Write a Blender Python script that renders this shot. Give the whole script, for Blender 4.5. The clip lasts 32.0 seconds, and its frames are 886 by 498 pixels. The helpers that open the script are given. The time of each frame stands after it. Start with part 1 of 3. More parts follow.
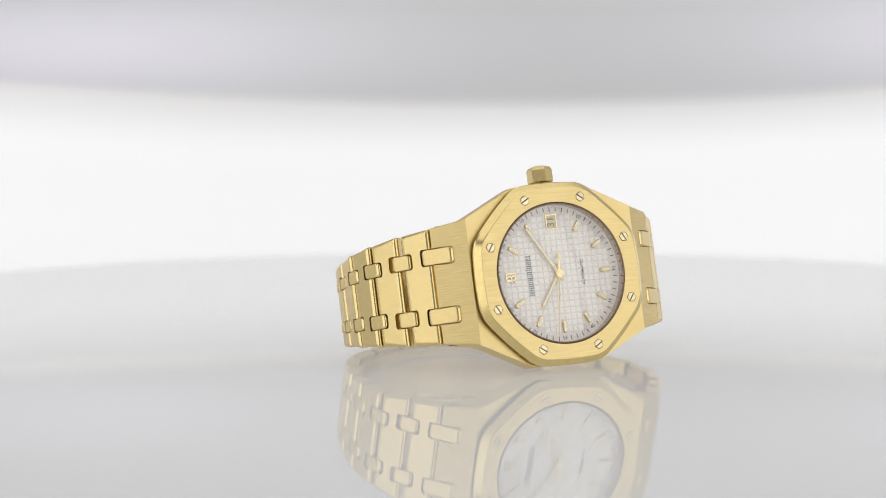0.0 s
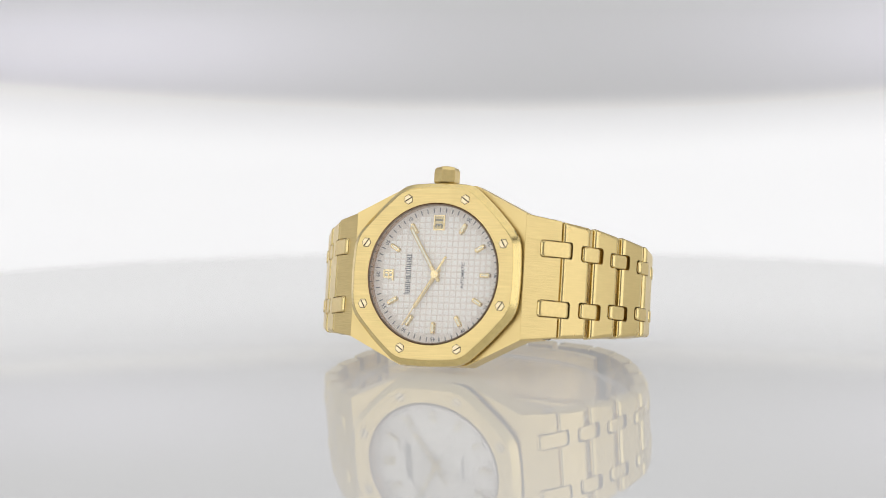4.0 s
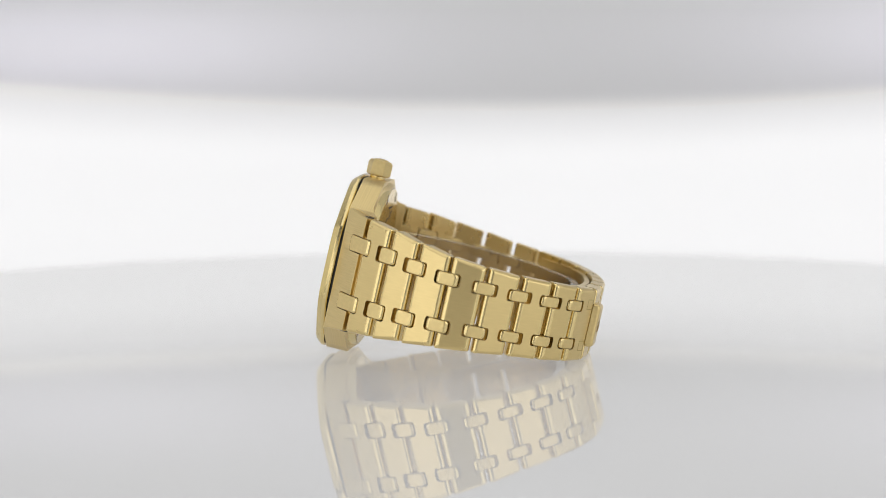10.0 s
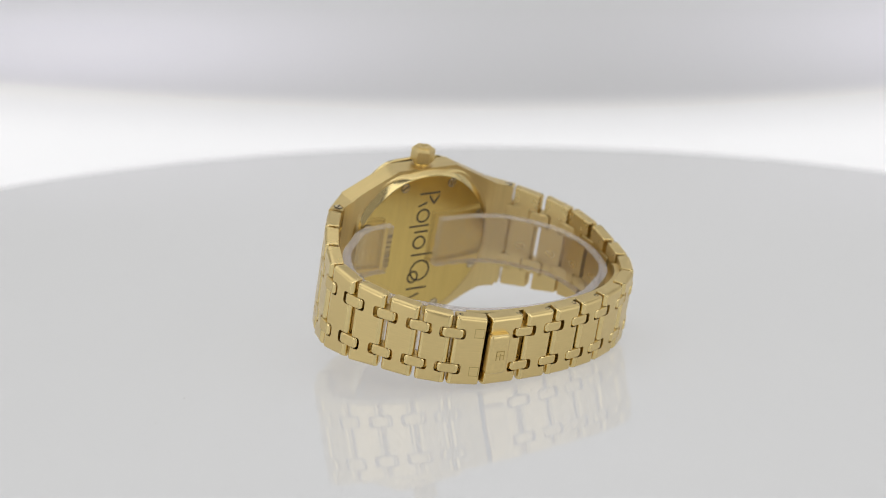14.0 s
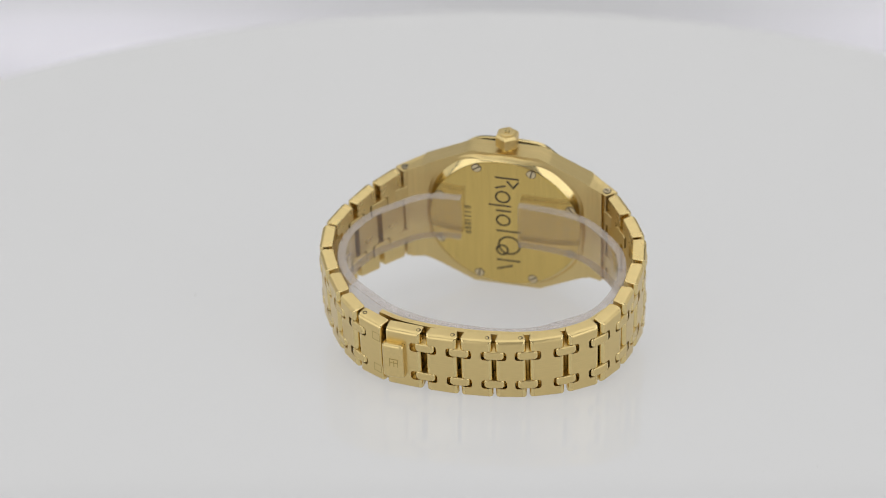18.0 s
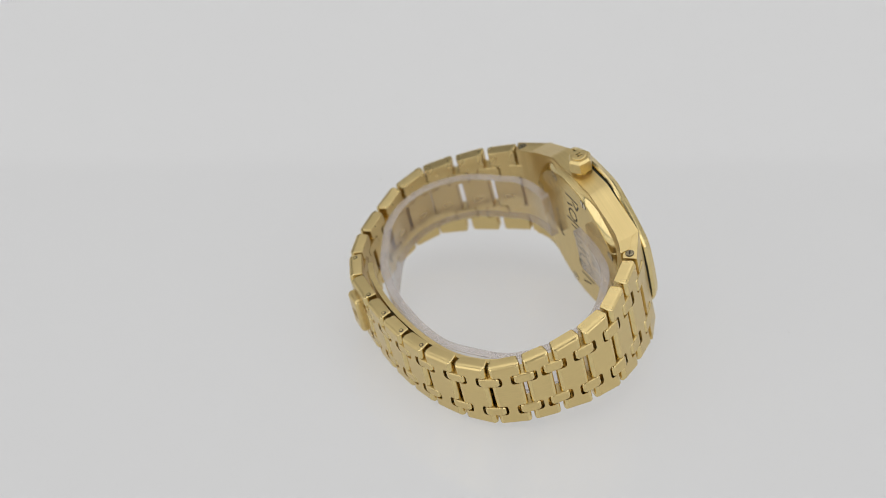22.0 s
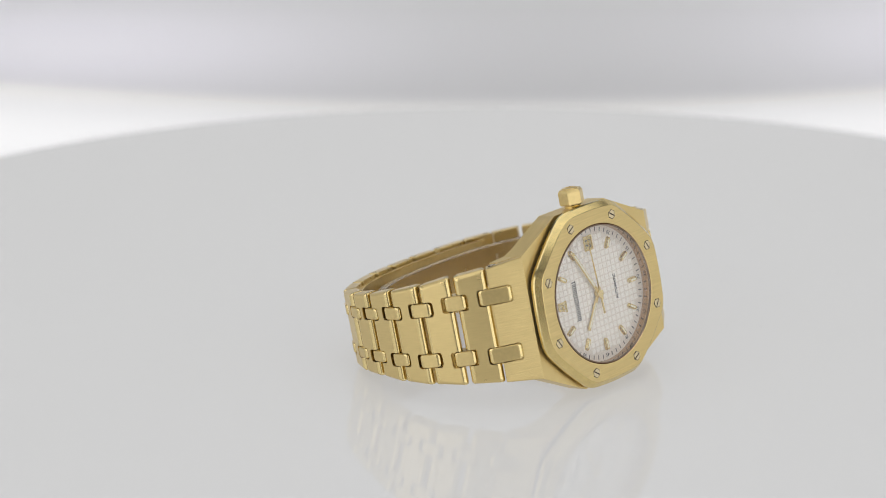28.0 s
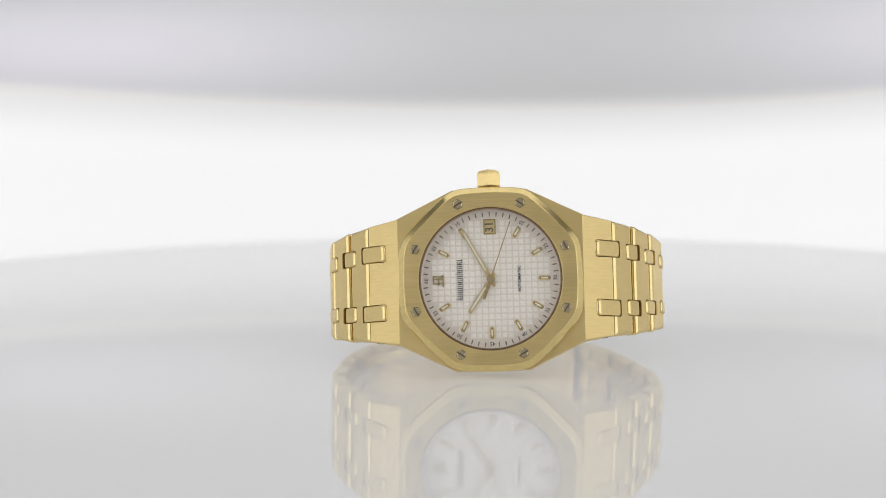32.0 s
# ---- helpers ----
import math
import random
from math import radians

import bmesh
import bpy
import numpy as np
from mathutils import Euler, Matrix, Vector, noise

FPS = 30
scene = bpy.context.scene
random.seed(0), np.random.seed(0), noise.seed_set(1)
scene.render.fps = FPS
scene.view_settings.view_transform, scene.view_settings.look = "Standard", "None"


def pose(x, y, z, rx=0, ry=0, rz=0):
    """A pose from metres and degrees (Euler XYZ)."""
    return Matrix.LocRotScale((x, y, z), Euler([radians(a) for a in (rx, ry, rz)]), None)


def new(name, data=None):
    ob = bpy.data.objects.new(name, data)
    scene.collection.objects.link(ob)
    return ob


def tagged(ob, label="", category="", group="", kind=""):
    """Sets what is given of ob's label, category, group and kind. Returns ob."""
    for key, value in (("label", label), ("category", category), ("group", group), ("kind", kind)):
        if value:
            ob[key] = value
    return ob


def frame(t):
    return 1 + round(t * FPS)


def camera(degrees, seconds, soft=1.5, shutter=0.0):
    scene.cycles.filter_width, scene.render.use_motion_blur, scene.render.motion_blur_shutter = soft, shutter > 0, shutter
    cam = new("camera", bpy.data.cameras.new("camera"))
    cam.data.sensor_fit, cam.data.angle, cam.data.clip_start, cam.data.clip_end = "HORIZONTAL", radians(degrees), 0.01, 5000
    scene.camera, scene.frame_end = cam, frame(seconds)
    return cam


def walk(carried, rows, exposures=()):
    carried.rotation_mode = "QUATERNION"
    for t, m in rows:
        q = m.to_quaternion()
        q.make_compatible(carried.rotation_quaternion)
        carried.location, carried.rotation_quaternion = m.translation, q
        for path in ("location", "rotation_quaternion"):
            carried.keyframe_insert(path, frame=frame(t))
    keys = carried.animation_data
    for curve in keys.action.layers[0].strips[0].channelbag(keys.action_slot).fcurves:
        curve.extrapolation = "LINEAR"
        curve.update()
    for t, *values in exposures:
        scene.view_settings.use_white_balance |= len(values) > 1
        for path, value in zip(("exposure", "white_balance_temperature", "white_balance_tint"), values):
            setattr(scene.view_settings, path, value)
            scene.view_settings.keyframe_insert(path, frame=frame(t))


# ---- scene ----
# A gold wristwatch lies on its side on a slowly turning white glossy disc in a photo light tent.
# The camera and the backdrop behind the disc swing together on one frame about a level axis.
MM = 0.001
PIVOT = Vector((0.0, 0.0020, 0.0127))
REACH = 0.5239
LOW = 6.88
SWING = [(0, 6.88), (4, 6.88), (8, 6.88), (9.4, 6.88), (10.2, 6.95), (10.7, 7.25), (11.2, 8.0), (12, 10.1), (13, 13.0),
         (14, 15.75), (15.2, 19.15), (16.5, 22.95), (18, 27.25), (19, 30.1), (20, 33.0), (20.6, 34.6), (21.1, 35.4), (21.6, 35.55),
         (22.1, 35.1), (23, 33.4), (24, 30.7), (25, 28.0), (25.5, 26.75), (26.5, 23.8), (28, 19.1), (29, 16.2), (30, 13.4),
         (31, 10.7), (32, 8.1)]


def rig(e):
    """The camera's pose on the swing frame at e degrees above the level."""
    a = radians(e)
    eye = PIVOT + REACH * Vector((0, -math.cos(a), math.sin(a)))
    return (Matrix.Translation(eye) @ pose(0, 0, 0, 90 - e) @ pose(0, 0, 0, 0, 0.972) @ pose(0, 0, 0, 0.8175)
            @ pose(0, 0, 0, 0, 0, -0.06))


LAG = [(0, 0.0), (6, 0.004), (12, 0.002), (18, -0.010), (21, -0.035), (25, -0.075), (28, -0.108), (30, -0.13), (32, -0.195)]


def spin(t):
    """The disc's turn in degrees; it lags a little behind an even turn towards the end."""
    return -12.172 * (t + float(np.interp(t, *zip(*LAG))) - 1.9136)


cam = camera(19.31, 32.0, soft=0.7)
walk(cam, [(t, rig(e)) for t, e in SWING])
cam.data.dof.use_dof = True
cam.data.dof.focus_distance = 0.503
cam.data.dof.aperture_fstop = 15.0

# ---- world and exposure ----
world = bpy.data.worlds.new("studio_room")
scene.world = world
world.use_nodes = True
world.node_tree.nodes["Background"].inputs["Color"].default_value = (1.0, 0.97, 0.93, 1)
world.node_tree.nodes["Background"].inputs["Strength"].default_value = 0.34
scene.view_settings.exposure = -0.05


# ---- materials ----
def material(name, colour, rough=0.5, metal=0.0, **more):
    m = bpy.data.materials.new(name)
    m.use_nodes = True
    b = m.node_tree.nodes["Principled BSDF"]
    b.inputs["Base Color"].default_value = (*colour, 1)
    b.inputs["Roughness"].default_value = rough
    b.inputs["Metallic"].default_value = metal
    for key, value in more.items():
        b.inputs[key.replace("_", " ")].default_value = value
    return m


def nodes_of(m):
    return m.node_tree.nodes, m.node_tree.links, m.node_tree.nodes["Principled BSDF"]


def gold(name, colour, rough, grain, stretch, bump, dark=0.86, light=1.08):
    """Gold with a grain drawn out along one axis (metres), faint smears in the gloss and fine relief."""
    m = material(name, colour, rough, 1.0)
    n, l, b = nodes_of(m)
    tex = n.new("ShaderNodeTexCoord")
    fit = n.new("ShaderNodeMapping")
    fit.inputs["Scale"].default_value = stretch
    l.new(tex.outputs["Object"], fit.inputs["Vector"])
    fine = n.new("ShaderNodeTexNoise")
    fine.inputs["Scale"].default_value = grain
    fine.inputs["Detail"].default_value = 3
    l.new(fit.outputs["Vector"], fine.inputs["Vector"])
    smear = n.new("ShaderNodeTexNoise")
    smear.inputs["Scale"].default_value = 160
    l.new(tex.outputs["Object"], smear.inputs["Vector"])
    mix = n.new("ShaderNodeMath")
    mix.operation = "MULTIPLY_ADD"
    mix.inputs[1].default_value = rough * 0.5
    mix.inputs[2].default_value = rough * 0.75
    l.new(smear.outputs["Fac"], mix.inputs[0])
    l.new(mix.outputs[0], b.inputs["Roughness"])
    rel = n.new("ShaderNodeBump")
    rel.inputs["Strength"].default_value = bump
    rel.inputs["Distance"].default_value = 0.00007
    l.new(fine.outputs["Fac"], rel.inputs["Height"])
    l.new(rel.outputs["Normal"], b.inputs["Normal"])
    ramp = n.new("ShaderNodeMix")
    ramp.data_type = "RGBA"
    ramp.inputs[6].default_value = (*[c * dark for c in colour], 1)
    ramp.inputs[7].default_value = (*[min(1, c * light) for c in colour], 1)
    l.new(fine.outputs["Fac"], ramp.inputs[0])
    l.new(ramp.outputs[2], b.inputs["Base Color"])
    return m


GOLD = (0.735, 0.571, 0.262)
brushed = gold("brushed_gold", GOLD, 0.29, 3000, (0.10, 0.10, 1.5), 0.05, 0.90, 1.05)
brushed_lug = gold("brushed_lug_gold", GOLD, 0.32, 2600, (0.10, 0.10, 1.5), 1.0)
brushed_bezel = gold("brushed_bezel_gold", GOLD, 0.33, 2400, (0.07, 0.07, 1.4), 1.0, 0.80, 1.12)
brushed_side = gold("brushed_side_gold", GOLD, 0.38, 3000, (0.02, 1.5, 0.02), 0.5)
satin = gold("satin_gold", GOLD, 0.31, 1500, (1, 1, 1), 0.12)
polished = gold("polished_gold", (0.78, 0.625, 0.30), 0.12, 700, (1, 1, 1), 0.04)
slope_gold = gold("slope_gold", (0.76, 0.60, 0.265), 0.19, 900, (1, 1, 1), 0.05)
lip_gold = gold("lip_gold", (0.62, 0.43, 0.27), 0.14, 900, (1, 1, 1), 0.03)
pointer_gold = gold("mirror_gold", (0.78, 0.62, 0.28), 0.03, 900, (1, 1, 1), 0.0)
# darker gold gives raised lines a recessed look; shade is in the colour
line_gold = gold("line_shade_gold", (0.50, 0.37, 0.135), 0.4, 900, (1, 1, 1), 0.1)
back_gold = gold("caseback_gold", (0.69, 0.51, 0.17), 0.19, 1200, (1.4, 1, 0.08), 0.1)
white_gold = gold("screw_metal", (0.70, 0.59, 0.38), 0.11, 900, (1, 1, 0.1), 0.12)
gasket_black = material("gasket_black", (0.015, 0.014, 0.012), 0.6)
# dark colour that paints shade in slots, recesses, holes and gaps; engravings too
engraving_shade_black = material("engraving_shade_dark", (0.05, 0.035, 0.02), 0.7)
ring_brown = material("ring_brown", (0.20, 0.14, 0.09), 0.5)
print_black = material("print_black", (0.02, 0.02, 0.025), 0.5)
dial_silver = material("dial_silver", (0.82, 0.75, 0.665), 0.5, 0.0)
dial_tile = material("dial_tile_silver", (0.965, 0.92, 0.85), 0.4, 0.0)
date_gold = material("date_disc", (0.60, 0.47, 0.19), 0.4, 0.5)
lume = material("lume", (0.85, 0.82, 0.66), 0.5)


def clear_sheet(name, tint, ior, rough, haze, haze_colour=(0.8, 0.78, 0.84)):
    """A thin clear sheet: what lies behind shows through, with gloss by the angle and a little haze."""
    m = bpy.data.materials.new(name)
    m.use_nodes = True
    n, l = m.node_tree.nodes, m.node_tree.links
    n.remove(n["Principled BSDF"])
    clear, gloss, cloudy = n.new("ShaderNodeBsdfTransparent"), n.new("ShaderNodeBsdfGlossy"), n.new("ShaderNodeBsdfDiffuse")
    clear.inputs["Color"].default_value = (*tint, 1)
    gloss.inputs["Roughness"].default_value = rough
    cloudy.inputs["Color"].default_value = (*haze_colour, 1)
    face, a, b = n.new("ShaderNodeLayerWeight"), n.new("ShaderNodeMixShader"), n.new("ShaderNodeMixShader")
    face.inputs["Blend"].default_value = 0.5
    power, fres = n.new("ShaderNodeMath"), n.new("ShaderNodeMath")
    power.operation, fres.operation = "POWER", "MULTIPLY_ADD"
    power.inputs[1].default_value = 5.0
    least = ((ior - 1) / (ior + 1)) ** 2
    fres.inputs[1].default_value, fres.inputs[2].default_value = 1 - least, least
    l.new(face.outputs["Facing"], power.inputs[0])
    l.new(power.outputs[0], fres.inputs[0])
    a.inputs[0].default_value = haze
    l.new(clear.outputs[0], a.inputs[1])
    l.new(cloudy.outputs[0], a.inputs[2])
    l.new(fres.outputs[0], b.inputs[0])
    l.new(a.outputs[0], b.inputs[1])
    l.new(gloss.outputs[0], b.inputs[2])
    l.new(b.outputs[0], n["Material Output"].inputs["Surface"])
    return m


crystal_glass = clear_sheet("sapphire", (1, 1, 1), 1.86, 0.0, 0.0)
clear_plastic = clear_sheet("clear_plastic", (0.96, 0.945, 0.94), 1.4, 0.10, 0.028, (0.76, 0.73, 0.72))
cut_plastic = clear_sheet("cut_plastic_edge", (0.90, 0.88, 0.87), 1.4, 0.2, 0.26, (0.84, 0.80, 0.77))

# the glossy disc glows by itself, in place of light from beneath
table_white = material("glowing_white_acrylic", (0.24, 0.24, 0.24), 0.4, 0.0, Specular_IOR_Level=0.0, Coat_Weight=1.0, Coat_IOR=1.355, Emission_Color=(1, 1, 1, 1), Emission_Strength=0.455)
n, l, b = nodes_of(table_white)
dust = n.new("ShaderNodeTexNoise")
dust.inputs["Scale"].default_value = 900
tc = n.new("ShaderNodeTexCoord")
l.new(tc.outputs["Object"], dust.inputs["Vector"])
cloud = n.new("ShaderNodeTexNoise")
cloud.inputs["Scale"].default_value = 14
l.new(tc.outputs["Object"], cloud.inputs["Vector"])
mul = n.new("ShaderNodeMath")
mul.operation = "MULTIPLY_ADD"
mul.inputs[1].default_value = 0.004
mul.inputs[2].default_value = 0.0
l.new(cloud.outputs["Fac"], mul.inputs[0])
l.new(mul.outputs[0], b.inputs["Coat Roughness"])


def glowing(name, colour, strength, base=(0.8, 0.8, 0.8)):
    """Lit diffuser fabric: glows with a faint weave of brightness over its width."""
    m = material(name, base, 0.7)
    n, l, b = nodes_of(m)
    tc = n.new("ShaderNodeTexCoord")
    ns = n.new("ShaderNodeTexNoise")
    ns.inputs["Scale"].default_value = 2.2
    l.new(tc.outputs["Object"], ns.inputs["Vector"])
    ma = n.new("ShaderNodeMath")
    ma.operation = "MULTIPLY_ADD"
    ma.inputs[1].default_value = 0.16 * strength
    ma.inputs[2].default_value = 0.92 * strength
    l.new(ns.outputs["Fac"], ma.inputs[0])
    b.inputs["Emission Color"].default_value = (*colour, 1)
    l.new(ma.outputs[0], b.inputs["Emission Strength"])
    return m


WHITE = (1.0, 1.0, 1.0)
panel_glow = glowing("backdrop_light", (0.995, 0.99, 1.0), 0.68, (0.5, 0.5, 0.5))
roof_glow = glowing("roof_softbox", WHITE, 0.89, (0.5, 0.5, 0.5))
front_glow = glowing("front_softbox", WHITE, 1.07, (0.5, 0.5, 0.5))
side_glow = glowing("side_softbox", WHITE, 0.50, (0.5, 0.5, 0.5))
corner_glow = glowing("corner_softbox", WHITE, 1.0, (0.5, 0.5, 0.5))
wall_cloth = material("wall_cloth", (0.50, 0.50, 0.505), 0.85)
dark_cloth = material("dark_cloth", (0.16, 0.16, 0.165), 0.85)

# panel glow painted dimmer towards its upper edge, as if shaded by the overlapping cloth
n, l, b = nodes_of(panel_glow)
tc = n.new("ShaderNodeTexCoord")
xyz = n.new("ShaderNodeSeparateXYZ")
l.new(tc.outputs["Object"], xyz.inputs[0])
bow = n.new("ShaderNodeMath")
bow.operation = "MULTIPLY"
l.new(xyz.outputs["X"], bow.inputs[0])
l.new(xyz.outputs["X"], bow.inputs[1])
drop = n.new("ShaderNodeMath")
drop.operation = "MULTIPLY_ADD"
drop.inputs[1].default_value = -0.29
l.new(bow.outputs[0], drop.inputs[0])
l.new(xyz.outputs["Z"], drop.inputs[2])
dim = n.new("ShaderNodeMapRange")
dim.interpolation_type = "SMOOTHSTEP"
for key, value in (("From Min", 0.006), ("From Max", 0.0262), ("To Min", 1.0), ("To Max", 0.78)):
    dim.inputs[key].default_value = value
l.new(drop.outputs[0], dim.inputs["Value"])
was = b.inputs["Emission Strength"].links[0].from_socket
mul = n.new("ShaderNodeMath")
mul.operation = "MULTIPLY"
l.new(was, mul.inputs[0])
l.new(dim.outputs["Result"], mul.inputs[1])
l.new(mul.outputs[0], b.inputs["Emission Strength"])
grey_cloth = material("grey_cloth", (0.80, 0.80, 0.805), 0.8)
# upper backdrop cloth; two soft lilac pools of light are painted into its glow
painted_glow_cloth = material("painted_glow_cloth", (0.74, 0.74, 0.745), 0.8)
n, l, b = nodes_of(painted_glow_cloth)
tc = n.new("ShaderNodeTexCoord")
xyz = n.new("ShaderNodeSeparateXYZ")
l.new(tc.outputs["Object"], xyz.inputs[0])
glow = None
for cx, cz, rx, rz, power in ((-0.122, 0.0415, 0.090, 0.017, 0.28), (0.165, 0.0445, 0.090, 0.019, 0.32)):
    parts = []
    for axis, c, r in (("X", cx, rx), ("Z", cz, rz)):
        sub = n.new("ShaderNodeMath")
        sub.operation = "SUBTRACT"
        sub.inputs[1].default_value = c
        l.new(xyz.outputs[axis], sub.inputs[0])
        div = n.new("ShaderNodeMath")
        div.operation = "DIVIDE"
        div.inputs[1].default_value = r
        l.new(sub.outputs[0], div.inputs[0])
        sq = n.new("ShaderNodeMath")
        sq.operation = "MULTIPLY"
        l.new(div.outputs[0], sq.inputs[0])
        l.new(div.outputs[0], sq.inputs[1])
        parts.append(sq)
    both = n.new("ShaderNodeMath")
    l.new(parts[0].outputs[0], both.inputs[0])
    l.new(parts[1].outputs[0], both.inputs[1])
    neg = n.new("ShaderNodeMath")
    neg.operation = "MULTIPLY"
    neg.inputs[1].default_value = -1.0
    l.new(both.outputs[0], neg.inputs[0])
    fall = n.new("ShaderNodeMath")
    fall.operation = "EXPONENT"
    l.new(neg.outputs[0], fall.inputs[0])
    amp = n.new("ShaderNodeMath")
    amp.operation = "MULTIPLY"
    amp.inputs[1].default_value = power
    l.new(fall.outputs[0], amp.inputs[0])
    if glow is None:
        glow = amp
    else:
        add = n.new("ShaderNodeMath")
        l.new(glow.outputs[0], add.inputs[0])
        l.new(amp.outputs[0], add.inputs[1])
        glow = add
# a warm glow painted along the lower edge softens it; no panel light passes
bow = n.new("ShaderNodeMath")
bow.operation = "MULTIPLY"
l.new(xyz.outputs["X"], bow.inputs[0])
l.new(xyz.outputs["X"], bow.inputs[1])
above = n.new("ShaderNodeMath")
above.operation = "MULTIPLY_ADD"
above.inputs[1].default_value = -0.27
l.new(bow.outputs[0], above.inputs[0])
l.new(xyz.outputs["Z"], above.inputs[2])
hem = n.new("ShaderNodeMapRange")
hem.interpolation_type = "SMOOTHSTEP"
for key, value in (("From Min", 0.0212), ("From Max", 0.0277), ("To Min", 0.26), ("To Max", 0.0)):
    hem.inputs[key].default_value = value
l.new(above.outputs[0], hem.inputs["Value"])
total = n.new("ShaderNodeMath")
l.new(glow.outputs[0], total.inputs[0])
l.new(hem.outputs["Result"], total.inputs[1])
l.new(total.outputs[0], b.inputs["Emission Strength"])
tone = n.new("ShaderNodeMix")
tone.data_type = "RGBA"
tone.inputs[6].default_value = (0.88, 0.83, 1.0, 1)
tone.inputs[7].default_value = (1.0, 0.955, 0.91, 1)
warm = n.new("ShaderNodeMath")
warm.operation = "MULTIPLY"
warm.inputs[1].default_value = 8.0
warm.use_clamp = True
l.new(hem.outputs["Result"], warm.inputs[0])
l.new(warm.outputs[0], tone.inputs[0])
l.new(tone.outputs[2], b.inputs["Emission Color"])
dust_grey = material("dust", (0.30, 0.28, 0.26), 0.9)
black_room = material("dark_room", (0.05, 0.05, 0.055), 0.8)


# ---- mesh helpers ----
def soften(me, degrees):
    """Smooth shading in which large faces stay flat and small rounded ones bend between them."""
    me.polygons.foreach_set("use_smooth", [True] * len(me.polygons))
    least = math.cos(radians(degrees))
    around = [[] for _ in me.vertices]
    for f in me.polygons:
        for v in f.vertices:
            around[v].append((f.normal.copy(), f.area))
    out = []
    for f in me.polygons:
        for v in f.vertices:
            total = Vector((0, 0, 0))
            for nor, area in around[v]:
                if nor.dot(f.normal) >= least:
                    total += nor * area * area
            out.append(total.normalized() if total.length > 0 else f.normal.copy())
    me.normals_split_custom_set(out)


def part(name, bm, mat, parent=None, label="", scale=MM, smooth=None):
    """Links a bmesh drawn in millimetres as one mesh object under its thing or part."""
    bmesh.ops.remove_doubles(bm, verts=bm.verts, dist=1e-5)
    bmesh.ops.recalc_face_normals(bm, faces=bm.faces)
    bm.transform(Matrix.Scale(scale, 4))
    me = bpy.data.meshes.new(name)
    bm.to_mesh(me)
    bm.free()
    me.materials.append(mat)
    if smooth:
        soften(me, smooth)
    ob = new(name, me)
    if parent:
        ob.parent = parent
    if label:
        ob["label"] = label
    return ob


def loft(bm, loops, cap=True):
    """Joins closed loops of equal length, one after another, and caps the ends."""
    rings = [[bm.verts.new(p) for p in loop] for loop in loops]
    k = len(rings[0])
    for a, b in zip(rings, rings[1:]):
        for i in range(k):
            bm.faces.new((a[i], a[(i + 1) % k], b[(i + 1) % k], b[i]))
    if cap:
        bm.faces.new(rings[0][::-1])
        bm.faces.new(rings[-1])
    return rings


def box(bm, x0, x1, y0, y1, z0, z1):
    q = [(x0, z0), (x1, z0), (x1, z1), (x0, z1)]
    loft(bm, [[(x, y, z) for x, z in q] for y in (y0, y1)])


def ngon(r, k, turn, y, cx=0.0, cz=0.0):
    return [(cx + r * math.cos(math.tau * i / k + turn), y, cz + r * math.sin(math.tau * i / k + turn)) for i in range(k)]


def rounded(bm, width, segments=2, least=25):
    """Bevels all edges sharper than some degrees."""
    bmesh.ops.recalc_face_normals(bm, faces=bm.faces)
    bm.normal_update()
    edges = [e for e in bm.edges if len(e.link_faces) == 2 and e.calc_face_angle(0) > radians(least)]
    bmesh.ops.bevel(bm, geom=edges, offset=width, segments=segments, affect="EDGES", clamp_overlap=True)


def smooth_path(points, steps):
    """Catmull-Rom through points in a plane."""
    out = []
    p = [points[0]] + list(points) + [points[-1]]
    for i in range(1, len(p) - 2):
        a, b, c, d = (Vector(q) for q in p[i - 1:i + 3])
        for s in range(steps):
            t = s / steps
            out.append(0.5 * (2 * b + (c - a) * t + (2 * a - 5 * b + 4 * c - d) * t * t + (3 * b - a - 3 * c + d) * t ** 3))
    out.append(Vector(points[-1]))
    return out


# ---- the light tent ----
def slab(name, x0, x1, y0, y1, z0, z1, mat, label, category="light tent"):
    bm = bmesh.new()
    box(bm, x0, x1, y0, y1, z0, z1)
    return tagged(part(name, bm, mat, scale=1.0), label, category, kind="structure")


slab("wall_left", -0.82, -0.80, -0.60, 0.90, -0.42, 0.80, wall_cloth, "grey cloth side wall of the light tent")
slab("wall_right", 0.80, 0.82, -0.60, 0.90, -0.42, 0.80, wall_cloth, "grey cloth side wall of the light tent")
slab("wall_back", -0.82, 0.82, 0.90, 0.92, -0.42, 0.80, wall_cloth, "grey cloth back wall of the light tent")
slab("ceiling", -0.82, 0.82, -0.62, 0.92, 0.80, 0.82, wall_cloth, "grey cloth roof of the light tent")
slab("floor", -0.82, 0.82, -0.62, 0.92, -0.44, -0.42, dark_cloth, "dark grey cloth floor of the light tent")
front = new("wall_front")
tagged(front, "grey front wall of the light tent with a slot for the camera", "light tent", kind="structure")
for x0, x1, z0, z1 in ((-0.82, -0.13, -0.42, 0.80), (0.13, 0.82, -0.42, 0.80), (-0.13, 0.13, 0.52, 0.80), (-0.13, 0.13, -0.42, -0.03)):
    bm = bmesh.new()
    box(bm, x0, x1, -0.62, -0.60, z0, z1)
    part("panel", bm, wall_cloth, front, scale=1.0)


